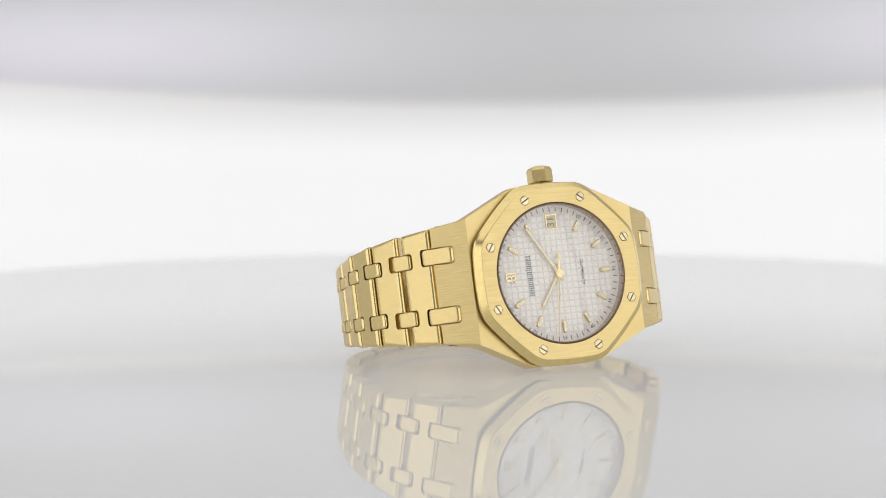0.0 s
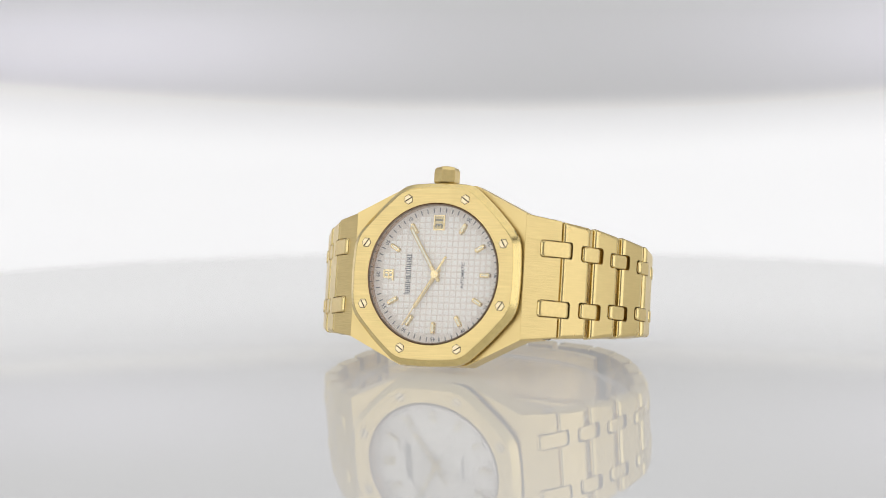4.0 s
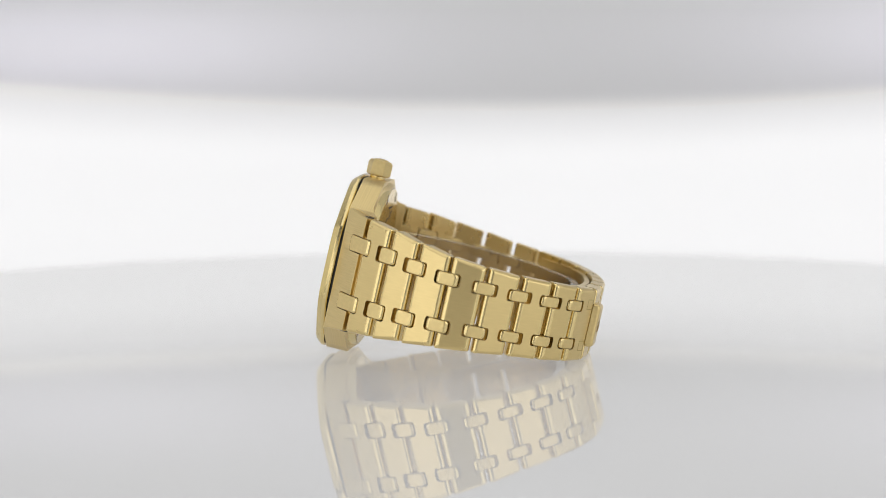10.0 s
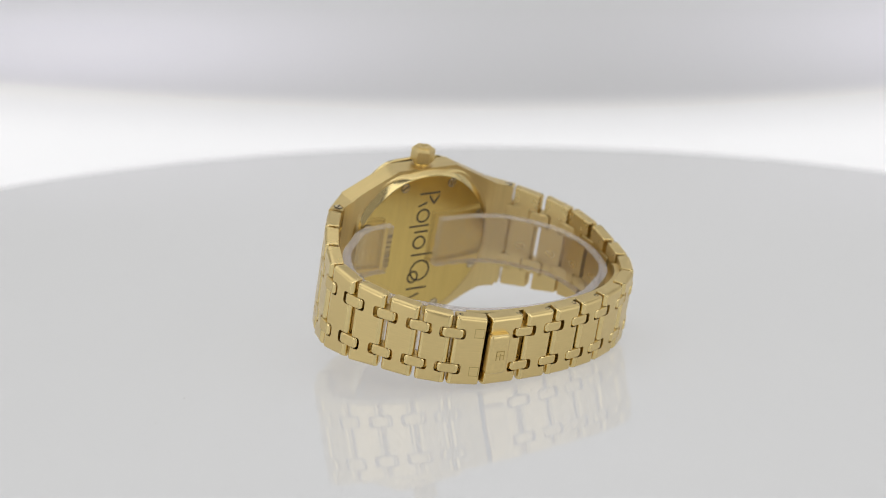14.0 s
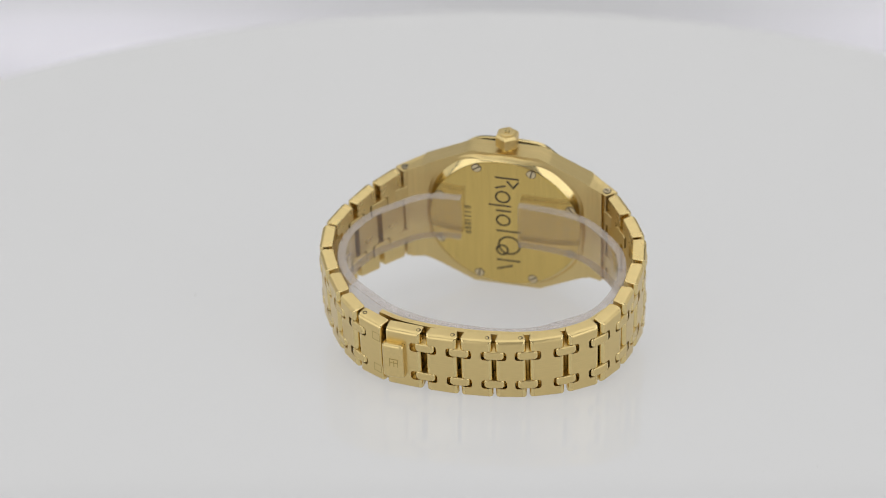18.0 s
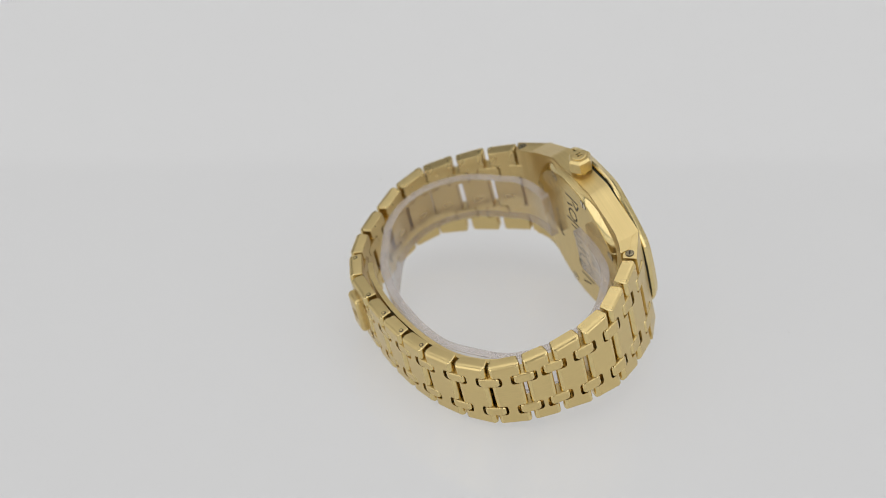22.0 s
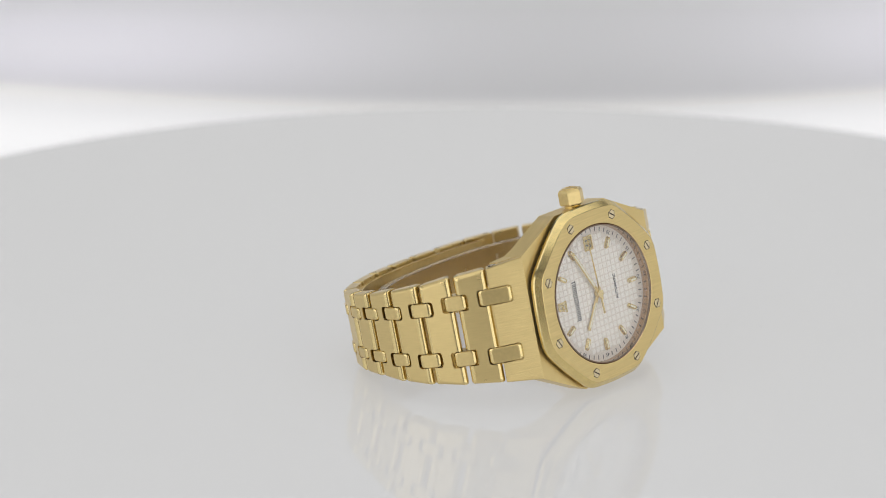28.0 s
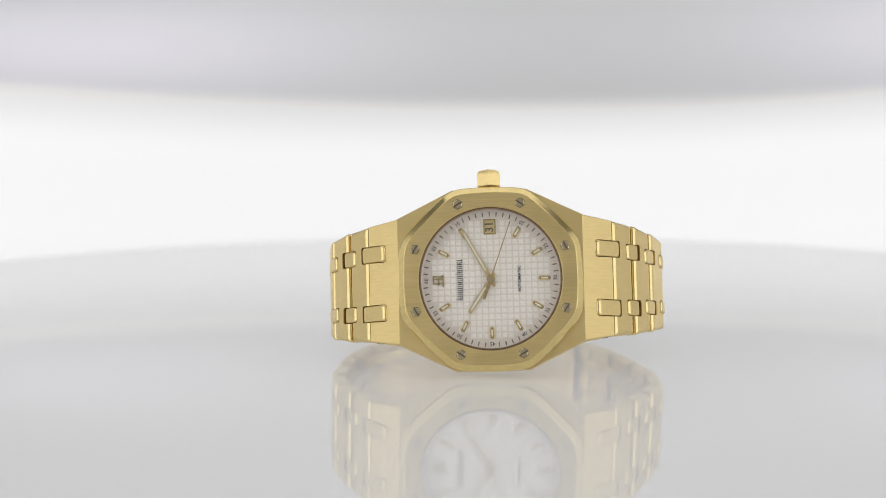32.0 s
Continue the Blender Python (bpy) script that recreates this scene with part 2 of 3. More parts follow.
def softbox(x0, x1, y0, y1, z0, z1, face, mat):
    """A lit diffuser in a thin black frame, fixed to a wall or the roof."""
    ob = tagged(new("softbox"), "white glowing softbox in a black frame", "softbox", group="softboxes of the tent", kind="structure")
    bm = bmesh.new()
    box(bm, x0, x1, y0, y1, z0, z1)
    part("diffuser", bm, mat, ob, "white lit diffuser", scale=1.0)
    bm = bmesh.new()
    w = 0.006
    if face == "y":
        for a0, a1, c0, c1 in ((x0 - w, x0, z0, z1), (x1, x1 + w, z0, z1), (x0 - w, x1 + w, z0 - w, z0), (x0 - w, x1 + w, z1, z1 + w)):
            box(bm, a0, a1, y0, y1 + 0.004, c0, c1)
    elif face == "x":
        for a0, a1, c0, c1 in ((y0 - w, y0, z0, z1), (y1, y1 + w, z0, z1), (y0 - w, y1 + w, z0 - w, z0), (y0 - w, y1 + w, z1, z1 + w)):
            box(bm, x0, x1, a0, a1, c0, c1)
    else:
        for a0, a1, c0, c1 in ((x0 - w, x0, y0, y1), (x1, x1 + w, y0, y1), (x0 - w, x1 + w, y0 - w, y0), (x0 - w, x1 + w, y1, y1 + w)):
            box(bm, a0, a1, c0, c1, z0 - 0.004, z1)
    part("frame", bm, black_room, ob, scale=1.0)


softbox(-0.782, -0.165, -0.598, -0.575, -0.06, 0.60, "y", front_glow)
softbox(0.165, 0.782, -0.598, -0.575, -0.06, 0.60, "y", front_glow)
for s in (-1, 1):
    softbox(s * 0.79 - 0.008, s * 0.79 + 0.008, -0.567, -0.16, -0.06, 0.73, "x", corner_glow)
    softbox(s * 0.79 - 0.008, s * 0.79 + 0.008, -0.13, 0.36, -0.10, 0.73, "x", side_glow)
softbox(-0.60, 0.60, -0.42, 0.62, 0.765, 0.795, "z", roof_glow)

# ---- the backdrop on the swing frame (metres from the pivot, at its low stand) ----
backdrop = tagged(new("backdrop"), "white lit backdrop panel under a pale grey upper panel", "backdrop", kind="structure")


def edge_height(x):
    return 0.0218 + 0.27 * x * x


def sheet(name, y, low, high, x0, x1, thick, mat, label):
    bm = bmesh.new()
    k = 40
    loops = []
    for i in range(k + 1):
        x = x0 + (x1 - x0) * i / k
        a, b = low(x), high(x)
        loops.append([(x, y, a), (x, y, b), (x, y + thick, b), (x, y + thick, a)])
    loft(bm, loops)
    return part(name, bm, mat, backdrop, label, scale=1.0, smooth=30)


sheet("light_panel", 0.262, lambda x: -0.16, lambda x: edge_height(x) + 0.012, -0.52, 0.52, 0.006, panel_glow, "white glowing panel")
sheet("upper_panel", 0.243, edge_height, lambda x: 0.34, -0.52, 0.52, 0.006, painted_glow_cloth, "pale grey cloth with two painted lilac pools of light and a glowing lower edge")
# ---- the turning disc ----
DISC = 188.0
TABLE = -0.00011
turntable = tagged(new("turntable"), "round glossy white acrylic turntable on a short column", "turntable")
bm = bmesh.new()
prof = [(0.01, 0), (60, 0), (120, 0), (DISC - 1.3, 0), (DISC - 1.2, 0), (DISC - 0.35, -0.35), (DISC, -1.2), (DISC, -6.8), (DISC - 0.35, -7.65), (DISC - 1.2, -8), (0.01, -8)]
loft(bm, [[(r * math.cos(math.tau * i / 160), r * math.sin(math.tau * i / 160), z) for i in range(160)] for r, z in prof])
part("disc", bm, table_white, turntable, "glossy white disc that glows by itself", smooth=40)
bm = bmesh.new()
loft(bm, [[(r * math.cos(math.tau * i / 48), r * math.sin(math.tau * i / 48), z) for i in range(48)] for r, z in ((70, -8.4), (70, -30), (60, -34), (60, -419))])
part("column", bm, grey_cloth, turntable, "grey column", smooth=40)

bm = bmesh.new()
random.seed(12)
for _ in range(14):
    r, a, d = 30 + 150 * random.random() ** 0.6, random.uniform(0, math.tau), random.uniform(0.06, 0.14)
    x, y = r * math.cos(a), r * math.sin(a)
    loft(bm, [[(x + k * d * math.cos(q), y + k * d * math.sin(q), z) for q in (0.3, 1.9, 3.0, 4.4, 5.6)] for k, z in ((1.0, 0.0), (0.6, d * 0.6))])
tagged(part("dust_speck", bm, dust_grey, turntable, "tiny dark dust specks"), kind="stuff")

# ---- the watch: x towards six o'clock, y from the dial to the back, z towards the crown ----
watch = tagged(new("wristwatch"), "yellow gold octagonal wristwatch with integrated bracelet lying on its side", "wristwatch")
REST = 0.02
WATCH = (Matrix.Translation(Vector((2.63, -29.76, 18.67 + REST)) * MM) @ pose(0, 0, 0, 0, 0, 2.06) @ pose(0, 0, 0, -12.8)
         @ pose(0, 0, 0, 0, -1.785))
T8 = math.tau / 16

# case body between bezel and back, lugs excluded
bm = bmesh.new()


def case_half(u):
    """Half height of the case at u."""
    a = abs(u)
    return 17.2 if a <= 7.0 else max(17.2 - 0.491 * (a - 7.0), 12.0 - 0.17 * (a - 17.6))


def case_front(u):
    a = abs(u)
    return 2.5 if a <= 17.6 else 2.5 + (a - 17.6) * 0.83 + min(1.5, (a - 17.6) * 4)


def case_back(u):
    return 6.75 + 0.05 * max(0.0, abs(u) - 14.5) ** 2


stations = [7.0, 9.5, 12.0, 14.0, 15.6, 16.6, 17.6, 18.0, 19.2, 20.4]
stations = [-u for u in reversed(stations)] + [0.0] + stations
loft(bm, [[(u, case_front(u), -case_half(u)), (u, case_front(u), case_half(u)), (u, case_back(u), case_half(u)), (u, case_back(u), -case_half(u))] for u in stations])
bmesh.ops.bevel(bm, geom=[e for e in bm.edges if abs(e.verts[0].co.x - e.verts[1].co.x) > 0.3 and e.calc_face_angle(0) > 0.6], offset=0.55, segments=3, affect="EDGES")
case = part("case_body", bm, brushed_side, watch, "satin-brushed gold case middle", smooth=28)
bm = bmesh.new()


def round_back(r, y, flat=0.12, k=96):
    """Nearly round outline of radius r, faintly flattened on eight sides."""
    out = []
    for i in range(k):
        a = math.tau * i / k
        q = r + flat * (1 - math.cos(8 * a)) / 2
        out.append((q * math.cos(a), y, q * math.sin(a)))
    return out


def diagonal(p):
    """One in the middle of a slanting side, nought towards the level ones."""
    a = math.atan2(p[2], p[0]) % (math.tau / 4)
    return max(0.0, 1 - (abs(a - math.tau / 8) / radians(31)) ** 2.4)


INNER = round_back(15.95, 7.85)


def crescent(p):
    """How far the polished bevel reaches out here: wide on the slanting sides, a thin line on the level ones."""
    return 0.12 + 1.1 * diagonal(p)


def spread(p, by, y):
    k = 1 + by / 15.6
    return (p[0] * k, y, p[2] * k)


RIM = [spread(p, crescent(p), 7.85 - 0.95 * crescent(p)) for p in INNER]
loft(bm, [INNER, [spread(p, crescent(p) * 0.5, 7.87 - 0.42 * crescent(p)) for p in INNER], RIM], cap=False)
part("case_bevel", bm, polished, watch, "polished crescent bevel round the case back", smooth=25)
bm = bmesh.new()
OUTER = [spread(p, 0.95 + 1.35 * diagonal(p), 6.2) for p in INNER]
loops = [RIM]
for q in (0.3, 0.6, 0.85, 1.0):
    ring_now = []
    for a, b in zip(RIM, OUTER):
        w = 0.30 * math.sin(math.pi * q)
        p = spread(b, w * 0.9, 0.0)
        ring_now.append((a[0] + (p[0] - a[0]) * q, a[1] + (b[1] - a[1]) * q + w, a[2] + (p[2] - a[2]) * q))
    loops.append(ring_now)
loft(bm, loops, cap=False)
part("case_shoulder", bm, brushed_side, watch, "satin-brushed rounded shoulder of the case", smooth=40)


# bezel: octagon with a polished slope, a brushed top and a round opening
bm = bmesh.new()
K = 96


def octo(r, k=K):
    """Octagon of flat radius r with slightly bowed sides, as k points."""
    out = []
    for i in range(k):
        a = math.tau * i / k
        d = (a + T8) % (2 * T8) - T8
        bow = 1 + 0.020 * math.cos(d / T8 * math.pi / 2)
        q = r * bow / math.cos(d)
        q -= 0.32 * max(0.0, (abs(d) / T8 - 0.72) / 0.28) ** 2
        out.append((q * math.cos(a), q * math.sin(a)))
    return out


def ring(r, y, k=K):
    return [(r * math.cos(math.tau * i / k), y, r * math.sin(math.tau * i / k)) for i in range(k)]


def oc(r, y):
    return [(x, y, z) for x, z in octo(r)]


loft(bm, [ring(13.25, 2.0), oc(16.7, 2.05), oc(17.1, 1.95), oc(17.2, 1.75), oc(17.2, 1.3), oc(17.05, 1.05)], cap=False)
bezel = part("bezel", bm, polished, watch, "polished gold bezel flank", smooth=22)
bm = bmesh.new()
loft(bm, [ring(13.3, 2.06), oc(16.75, 2.06), oc(16.75, 2.49), ring(13.3, 2.49)], cap=False)
part("gasket", bm, gasket_black, watch, "black rubber gasket")
bm = bmesh.new()
loft(bm, [oc(17.05, 1.05), oc(16.25, 0.12), oc(16.1, 0.03)], cap=False)
part("bezel_slope", bm, slope_gold, bezel, "polished bevel of the bezel", smooth=22)
bm = bmesh.new()
loft(bm, [oc(16.1, 0.03), oc(16.05, 0.0), ring(13.75, 0.0), ring(13.6, 0.06)], cap=False)
part("bezel_face", bm, brushed_bezel, bezel, "brushed gold bezel face", smooth=30)
bm = bmesh.new()
loft(bm, [ring(13.6, 0.06), ring(13.3, 0.35), ring(13.25, 2.0)], cap=False)
part("bezel_lip", bm, lip_gold, bezel, "polished inner lip", smooth=30)


def screw_mesh(r, sides, slot, high):
    """A slotted head: two halves standing on a floor."""
    bm = bmesh.new()
    loft(bm, [ngon(r, sides, 0, y) for y in (0.0, -high * 0.35)])
    for s in (1, -1):
        pts = [(x, z) for x, _, z in ngon(r, sides, 0, 0)]
        half = [(x, z) for x, z in pts if s * z > slot / 2]
        half.sort(key=lambda p: s * math.atan2(s * p[1], p[0]))
        w = r * 0.97
        poly = [(w, s * slot / 2)] + half + [(-w, s * slot / 2)]
        if s < 0:
            poly = [(w, -slot / 2)] + sorted(half, key=lambda p: math.atan2(-p[1], p[0])) + [(-w, -slot / 2)]
        loft(bm, [[(x, -high * 0.35, z) for x, z in poly], [(x, -high * 0.85, z) for x, z in poly], [(x * 0.9, -high, z * 0.9 + s * slot * 0.05) for x, z in poly]])
    bm.transform(Matrix.Scale(MM, 4))
    me = bpy.data.meshes.new("screw")
    bm.to_mesh(me)
    bm.free()
    return me


head = screw_mesh(0.88, 6, 0.22, 0.10)
head.materials.append(white_gold)
# flat dark hexagon and bar: painted shade round the head and in its slot
bm = bmesh.new()
loft(bm, [ngon(1.0, 6, 0, y) for y in (0.01, -0.012)])
box(bm, -0.8, 0.8, -0.06, 0.0, -0.11, 0.11)
bm.transform(Matrix.Scale(MM, 4))
pit = bpy.data.meshes.new("screw_recess_shade")
bm.to_mesh(pit)
bm.free()
pit.materials.append(engraving_shade_black)
for i in range(8):
    a = math.radians(22.5 + 45 * i)
    for me, nm in ((head, "screw"), (pit, "screw_recess_shade")):
        s = new(nm, me)
        s.parent = bezel
        s.matrix_basis = pose(15.4 * MM * math.cos(a), 0, 15.4 * MM * math.sin(a), 0, -math.degrees(a) + 90 + (12 if i % 2 else -8), 0)

# crystal
bm = bmesh.new()
loft(bm, [ring(r, y, 64) for r, y in ((13.2, 0.55), (13.2, 0.0), (13.1, -0.14), (12.6, -0.22), (10.0, -0.30), (6.0, -0.36), (2.0, -0.38))])
crystal = part("crystal", bm, crystal_glass, watch, "clear flat sapphire crystal", smooth=30)
crystal.visible_shadow = False
bm = bmesh.new()
loft(bm, [ring(13.2, 0.04, 64), ring(13.42, 0.04, 64), ring(13.42, 0.3, 64), ring(13.2, 0.3, 64)], cap=False)
part("crystal_gasket", bm, ring_brown, watch, "thin dark ring round the crystal", smooth=30)

# dial with raised squares
bm = bmesh.new()
loft(bm, [ring(13.24, y, 64) for y in (2.0, 2.3)])
dial = part("dial", bm, dial_silver, watch, "silvery white dial with a grid of raised squares", smooth=30)
bm = bmesh.new()
P = 1.185
verts, faces = [], []
for i in range(-11, 12):
    for j in range(-11, 12):
        x, z = i * P, j * P
        if math.hypot(abs(x) + 0.4, abs(z) + 0.4) > 11.8 or (abs(x) < 1.6 and 8.3 < z < 11.6):
            continue
        k = len(verts)
        for h, y in ((0.47, 2.0), (0.37, 1.92)):
            verts += [(x - h, y, z - h), (x + h, y, z - h), (x + h, y, z + h), (x - h, y, z + h)]
        faces += [(k + 4, k + 5, k + 6, k + 7)] + [(k + q, k + (q + 1) % 4, k + 4 + (q + 1) % 4, k + 4 + q) for q in range(4)]
me = bpy.data.meshes.new("dial_square")
me.from_pydata([(x * MM, y * MM, z * MM) for x, y, z in verts], [], faces)
me.materials.append(dial_tile)
tiles = new("dial_square", me)
tiles.parent = dial
tagged(tiles, "small raised squares", kind="stuff")


def on_dial(angle, r):
    """Clock angle in degrees from twelve and radius, as x and z."""
    a = radians(angle)
    return -r * math.cos(a), r * math.sin(a)


def baton(bm, half, r0, r1, y0, y1, angle, tip=0.6):
    """A bar along a radius with chamfered top."""
    a = radians(angle)
    d, s = Vector((-math.cos(a), 0, math.sin(a))), Vector((math.sin(a), 0, math.cos(a)))
    loops = []
    for y, k in ((y0, 1.0), ((y0 + y1) / 2, 1.0), (y1, 0.62)):
        e = (1 - k) * half
        q = [(r0 + e, half * k), (r0 + e + half * tip, half * k), (r1 - e - half * tip, half * k), (r1 - e, half * k * 0.55), (r1 - e, -half * k * 0.55), (r1 - e - half * tip, -half * k), (r0 + e + half * tip, -half * k), (r0 + e, -half * k)]
        q[0], q[-1] = (r0 + e, half * k * 0.55), (r0 + e, -half * k * 0.55)
        loops.append([tuple(d * p + s * w + Vector((0, y, 0))) for p, w in q])
    loft(bm, loops)


for h in (1, 2, 4, 5, 6, 7, 8, 9, 10, 11):
    bm = bmesh.new()
    baton(bm, 0.46, 9.0, 11.35, 1.95, 1.35, 30 * h)
    part("hour_index", bm, polished, dial, "applied gold baton")
    bm = bmesh.new()
    baton(bm, 0.15, 9.5, 10.9, 1.36, 1.32, 30 * h)
    part("lume_strip", bm, lume, dial)

# emblem at twelve: plain shapes
bm = bmesh.new()
ex, ez = on_dial(0, 10.0)
for du, dz0, dz1 in ((-0.9, -0.55, 0.9), (0.95, -1.2, 1.0), (0.1, -0.9, 0.5)):
    box(bm, ex + du - 0.13, ex + du + 0.13, 1.6, 1.95, dz0, dz1)
for dz in (-0.55, 0.25, 0.75):
    box(bm, ex - 0.95, ex + 0.95, 1.6, 1.95, dz - 0.14, dz + 0.14)
part("emblem", bm, polished, dial, "small gold emblem")

# printed bars where the maker's name stands
bm = bmesh.new()
zz = -3.8
random.seed(4)
while zz < 3.75:
    tall, w = (1.3 if zz < -3.7 or 0.9 < zz < 1.35 else 1.02), random.choice((0.13, 0.17, 0.2))
    box(bm, -5.35 - tall, -5.35, 1.86, 1.9, zz, zz + w)
    if random.random() < 0.5:
        side = random.choice((-5.47, -5.35 - tall, -5.9))
        box(bm, side, side + 0.12, 1.861, 1.9, zz + w, zz + w + 0.13)
    zz += w + random.choice((0.17, 0.2, 0.26))
part("printed_bars", bm, print_black, dial, "row of black printed bars")


def lettering(text, size, m, parent, name, mat, depth=0.03):
    """Built-in font turned into a mesh; m places it with x to the right and y up on the dial."""
    cu = bpy.data.curves.new(name, "FONT")
    cu.body, cu.size, cu.align_x, cu.align_y, cu.extrude = text, size, "CENTER", "CENTER", depth
    cu.resolution_u, cu.offset = 3, size * 0.010
    tmp = bpy.data.objects.new(name, cu)
    scene.collection.objects.link(tmp)
    bpy.context.view_layer.update()
    me = bpy.data.meshes.new_from_object(tmp.evaluated_get(bpy.context.evaluated_depsgraph_get()))
    bpy.data.objects.remove(tmp)
    bpy.data.curves.remove(cu)
    me.transform(Matrix.Scale(MM, 4) @ m)
    me.name = name
    me.materials.clear()
    me.materials.append(mat)
    ob = new(name, me)
    ob.parent = parent
    return ob


# dial axes: right is the crown's way (+z), up is towards twelve (-x), towards the viewer is -y
DIAL = Matrix(((0, -1, 0, 0), (0, 0, -1, 0), (1, 0, 0, 0), (0, 0, 0, 1)))


def dial_place(right, up, y, turn=0.0):
    return DIAL @ Matrix.Translation((right, up, -y)) @ Matrix.Rotation(radians(turn), 4, "Z")


lettering("AUTOMATIC", 0.86, dial_place(0, -5.45, 1.88), dial, "lettering", print_black)
# minute track
for i in range(60):
    if i % 5 == 0 and i != 15:
        r = 12.25
        turn = -6 * i if (i <= 15 or i >= 45) else -6 * i + 180
        x, z = on_dial(6 * i, r)
        lettering(str(i if i else 60).zfill(2), 1.03, dial_place(z, -x, 1.985, turn), dial, "minute_numeral", print_black, 0.01)
    else:
        bm = bmesh.new()
        baton(bm, 0.095, 12.0, 12.85, 1.99, 1.96, 6 * i)
        part("minute_mark", bm, print_black, dial)
# date window
bm = bmesh.new()
for z0, z1, x0, x1 in ((8.55, 8.75, -1.15, 1.15), (11.25, 11.45, -1.15, 1.15), (8.75, 11.25, -1.15, -0.95), (8.75, 11.25, 0.95, 1.15)):
    box(bm, x0, x1, 1.75, 1.99, z0, z1)
part("date_frame", bm, polished, dial, "gold date window frame")
bm = bmesh.new()
box(bm, -0.95, 0.95, 1.96, 1.99, 8.75, 11.25)
part("date_disc", bm, date_gold, dial, "gold date field")
lettering("31", 2.15, dial_place(10.0, 0, 1.945), dial, "date_numeral", print_black, 0.01)


def pointer(name, length, tail, half, y, label):
    """A pointer along +z of its own space, turned about the y axis."""
    bm = bmesh.new()
    baton(bm, half, -tail, length, y + 0.12, y - 0.12, 90, 0.8)
    ob = part(name, bm, pointer_gold if half < 0.2 else satin, watch, label)
    if half > 0.2:
        bm = bmesh.new()
        baton(bm, half * 0.48, 1.9, length - 0.6, y - 0.115, y - 0.14, 90)
        part("lume_strip", bm, lume, ob)
    return ob


hour_pointer = pointer("hour_pointer", 7.6, 1.4, 0.40, 1.55, "gold baton hour pointer")
minute_pointer = pointer("minute_pointer", 10.7, 1.6, 0.38, 1.25, "gold baton minute pointer")
second_pointer = pointer("second_pointer", 11.6, 4.0, 0.10, 0.98, "thin mirror-polished gold sweep pointer")
bm = bmesh.new()
baton(bm, 0.24, -4.1, -0.5, 1.08, 0.9, 90)
part("counterweight", bm, pointer_gold, second_pointer)
bm = bmesh.new()
loft(bm, [ring(0.75, 0.82, 20), ring(0.75, 1.9, 20)])
part("pointer_hub", bm, polished, watch, "round gold hub", smooth=30)

# crown: six-sided knob on a neck
bm = bmesh.new()


def crown_ring(r, z, k=6, t=-math.pi / 2):
    return [(r * math.cos(math.tau * i / k + t), 4.15 + r * math.sin(math.tau * i / k + t), z) for i in range(k)]


loft(bm, [crown_ring(2.2, 17.75), crown_ring(2.5, 18.0), crown_ring(2.5, 20.3), crown_ring(2.12, 20.85)])
rounded(bm, 0.06, 2)
crown = part("crown", bm, satin, watch, "six-sided gold winding crown", smooth=20)
bm = bmesh.new()
loft(bm, [crown_ring(1.6, 17.0, 24), crown_ring(1.6, 17.8, 24)])
part("crown_neck", bm, polished, crown, smooth=30)
bm = bmesh.new()
loft(bm, [crown_ring(1.45, 20.8, 24), crown_ring(1.45, 21.0, 24), crown_ring(1.1, 21.12, 24)])
part("crown_cap", bm, satin, crown, smooth=30)
bm = bmesh.new()
for k in (-0.35, 0.35):
    box(bm, k - 0.12, k + 0.12, 3.6, 4.7, 21.1, 21.2)
box(bm, -0.5, 0.5, 4.3, 4.5, 21.1, 21.2)
part("crown_emblem", bm, polished, crown)

# case back: octagonal plate with bevelled rim
bm = bmesh.new()
loft(bm, [round_back(r, y) for r, y in ((15.9, 7.5), (15.9, 7.86), (15.86, 7.92), (15.75, 7.95))])
caseback = part("caseback", bm, back_gold, watch, "gold octagonal case back with engraving", smooth=18)
# dark bar and disc paint the shade in and round the back screws
bm = bmesh.new()
box(bm, -0.85, 0.85, -0.06, 0.0, -0.13, 0.13)
loft(bm, [ngon(1.06, 16, 0, y) for y in (0.01, -0.012)])
bm.transform(Matrix.Scale(MM, 4))
back_pit = bpy.data.meshes.new("screw_recess_shade")
bm.to_mesh(back_pit)
bm.free()
back_pit.materials.append(engraving_shade_black)
back_head = screw_mesh(0.92, 16, 0.26, 0.10)
back_head.materials.append(white_gold)
for i in range(8):
    a = math.radians(22.5 + 45 * i)
    for me, nm in ((back_head, "screw"), (back_pit, "screw_recess_shade")):
        s = new(nm, me)
        s.parent = caseback
        s.matrix_basis = pose(15.0 * MM * math.cos(a), 7.95 * MM, 15.0 * MM * math.sin(a), 0, 180 - math.degrees(a) + 35, 180)

# engraved strokes of the model script on the back, as plain rings and bars
bm = bmesh.new()


def stroke(pts, half=0.2, y=7.95):
    """A flat dark line along points given as (along the word, across it)."""
    q = [Vector((-b, y, -a)) for a, b in pts]
    for p0, p1 in zip(q, q[1:]):
        d = (p1 - p0).normalized()
        s = Vector((d.z, 0, -d.x)) * half
        e = d * half * 0.6
        loft(bm, [[tuple(p0 - e - s), tuple(p1 + e - s), tuple(p1 + e + s), tuple(p0 - e + s)], [tuple(v + Vector((0, 0.02, 0))) for v in (p0 - e - s, p1 + e - s, p1 + e + s, p0 - e + s)]])


def loop_of(a, b, ra, rb, k=14, start=0.0, turn=1.0):
    return [(a + ra * math.cos(math.tau * (start + turn * i / k)), b + rb * math.sin(math.tau * (start + turn * i / k))) for i in range(k + 1)]


SHIFT = 0.4


def word(strokes):
    for s in strokes:
        stroke([(a * 1.13 + 0.4, b * 1.08 + SHIFT) for a, b in s])


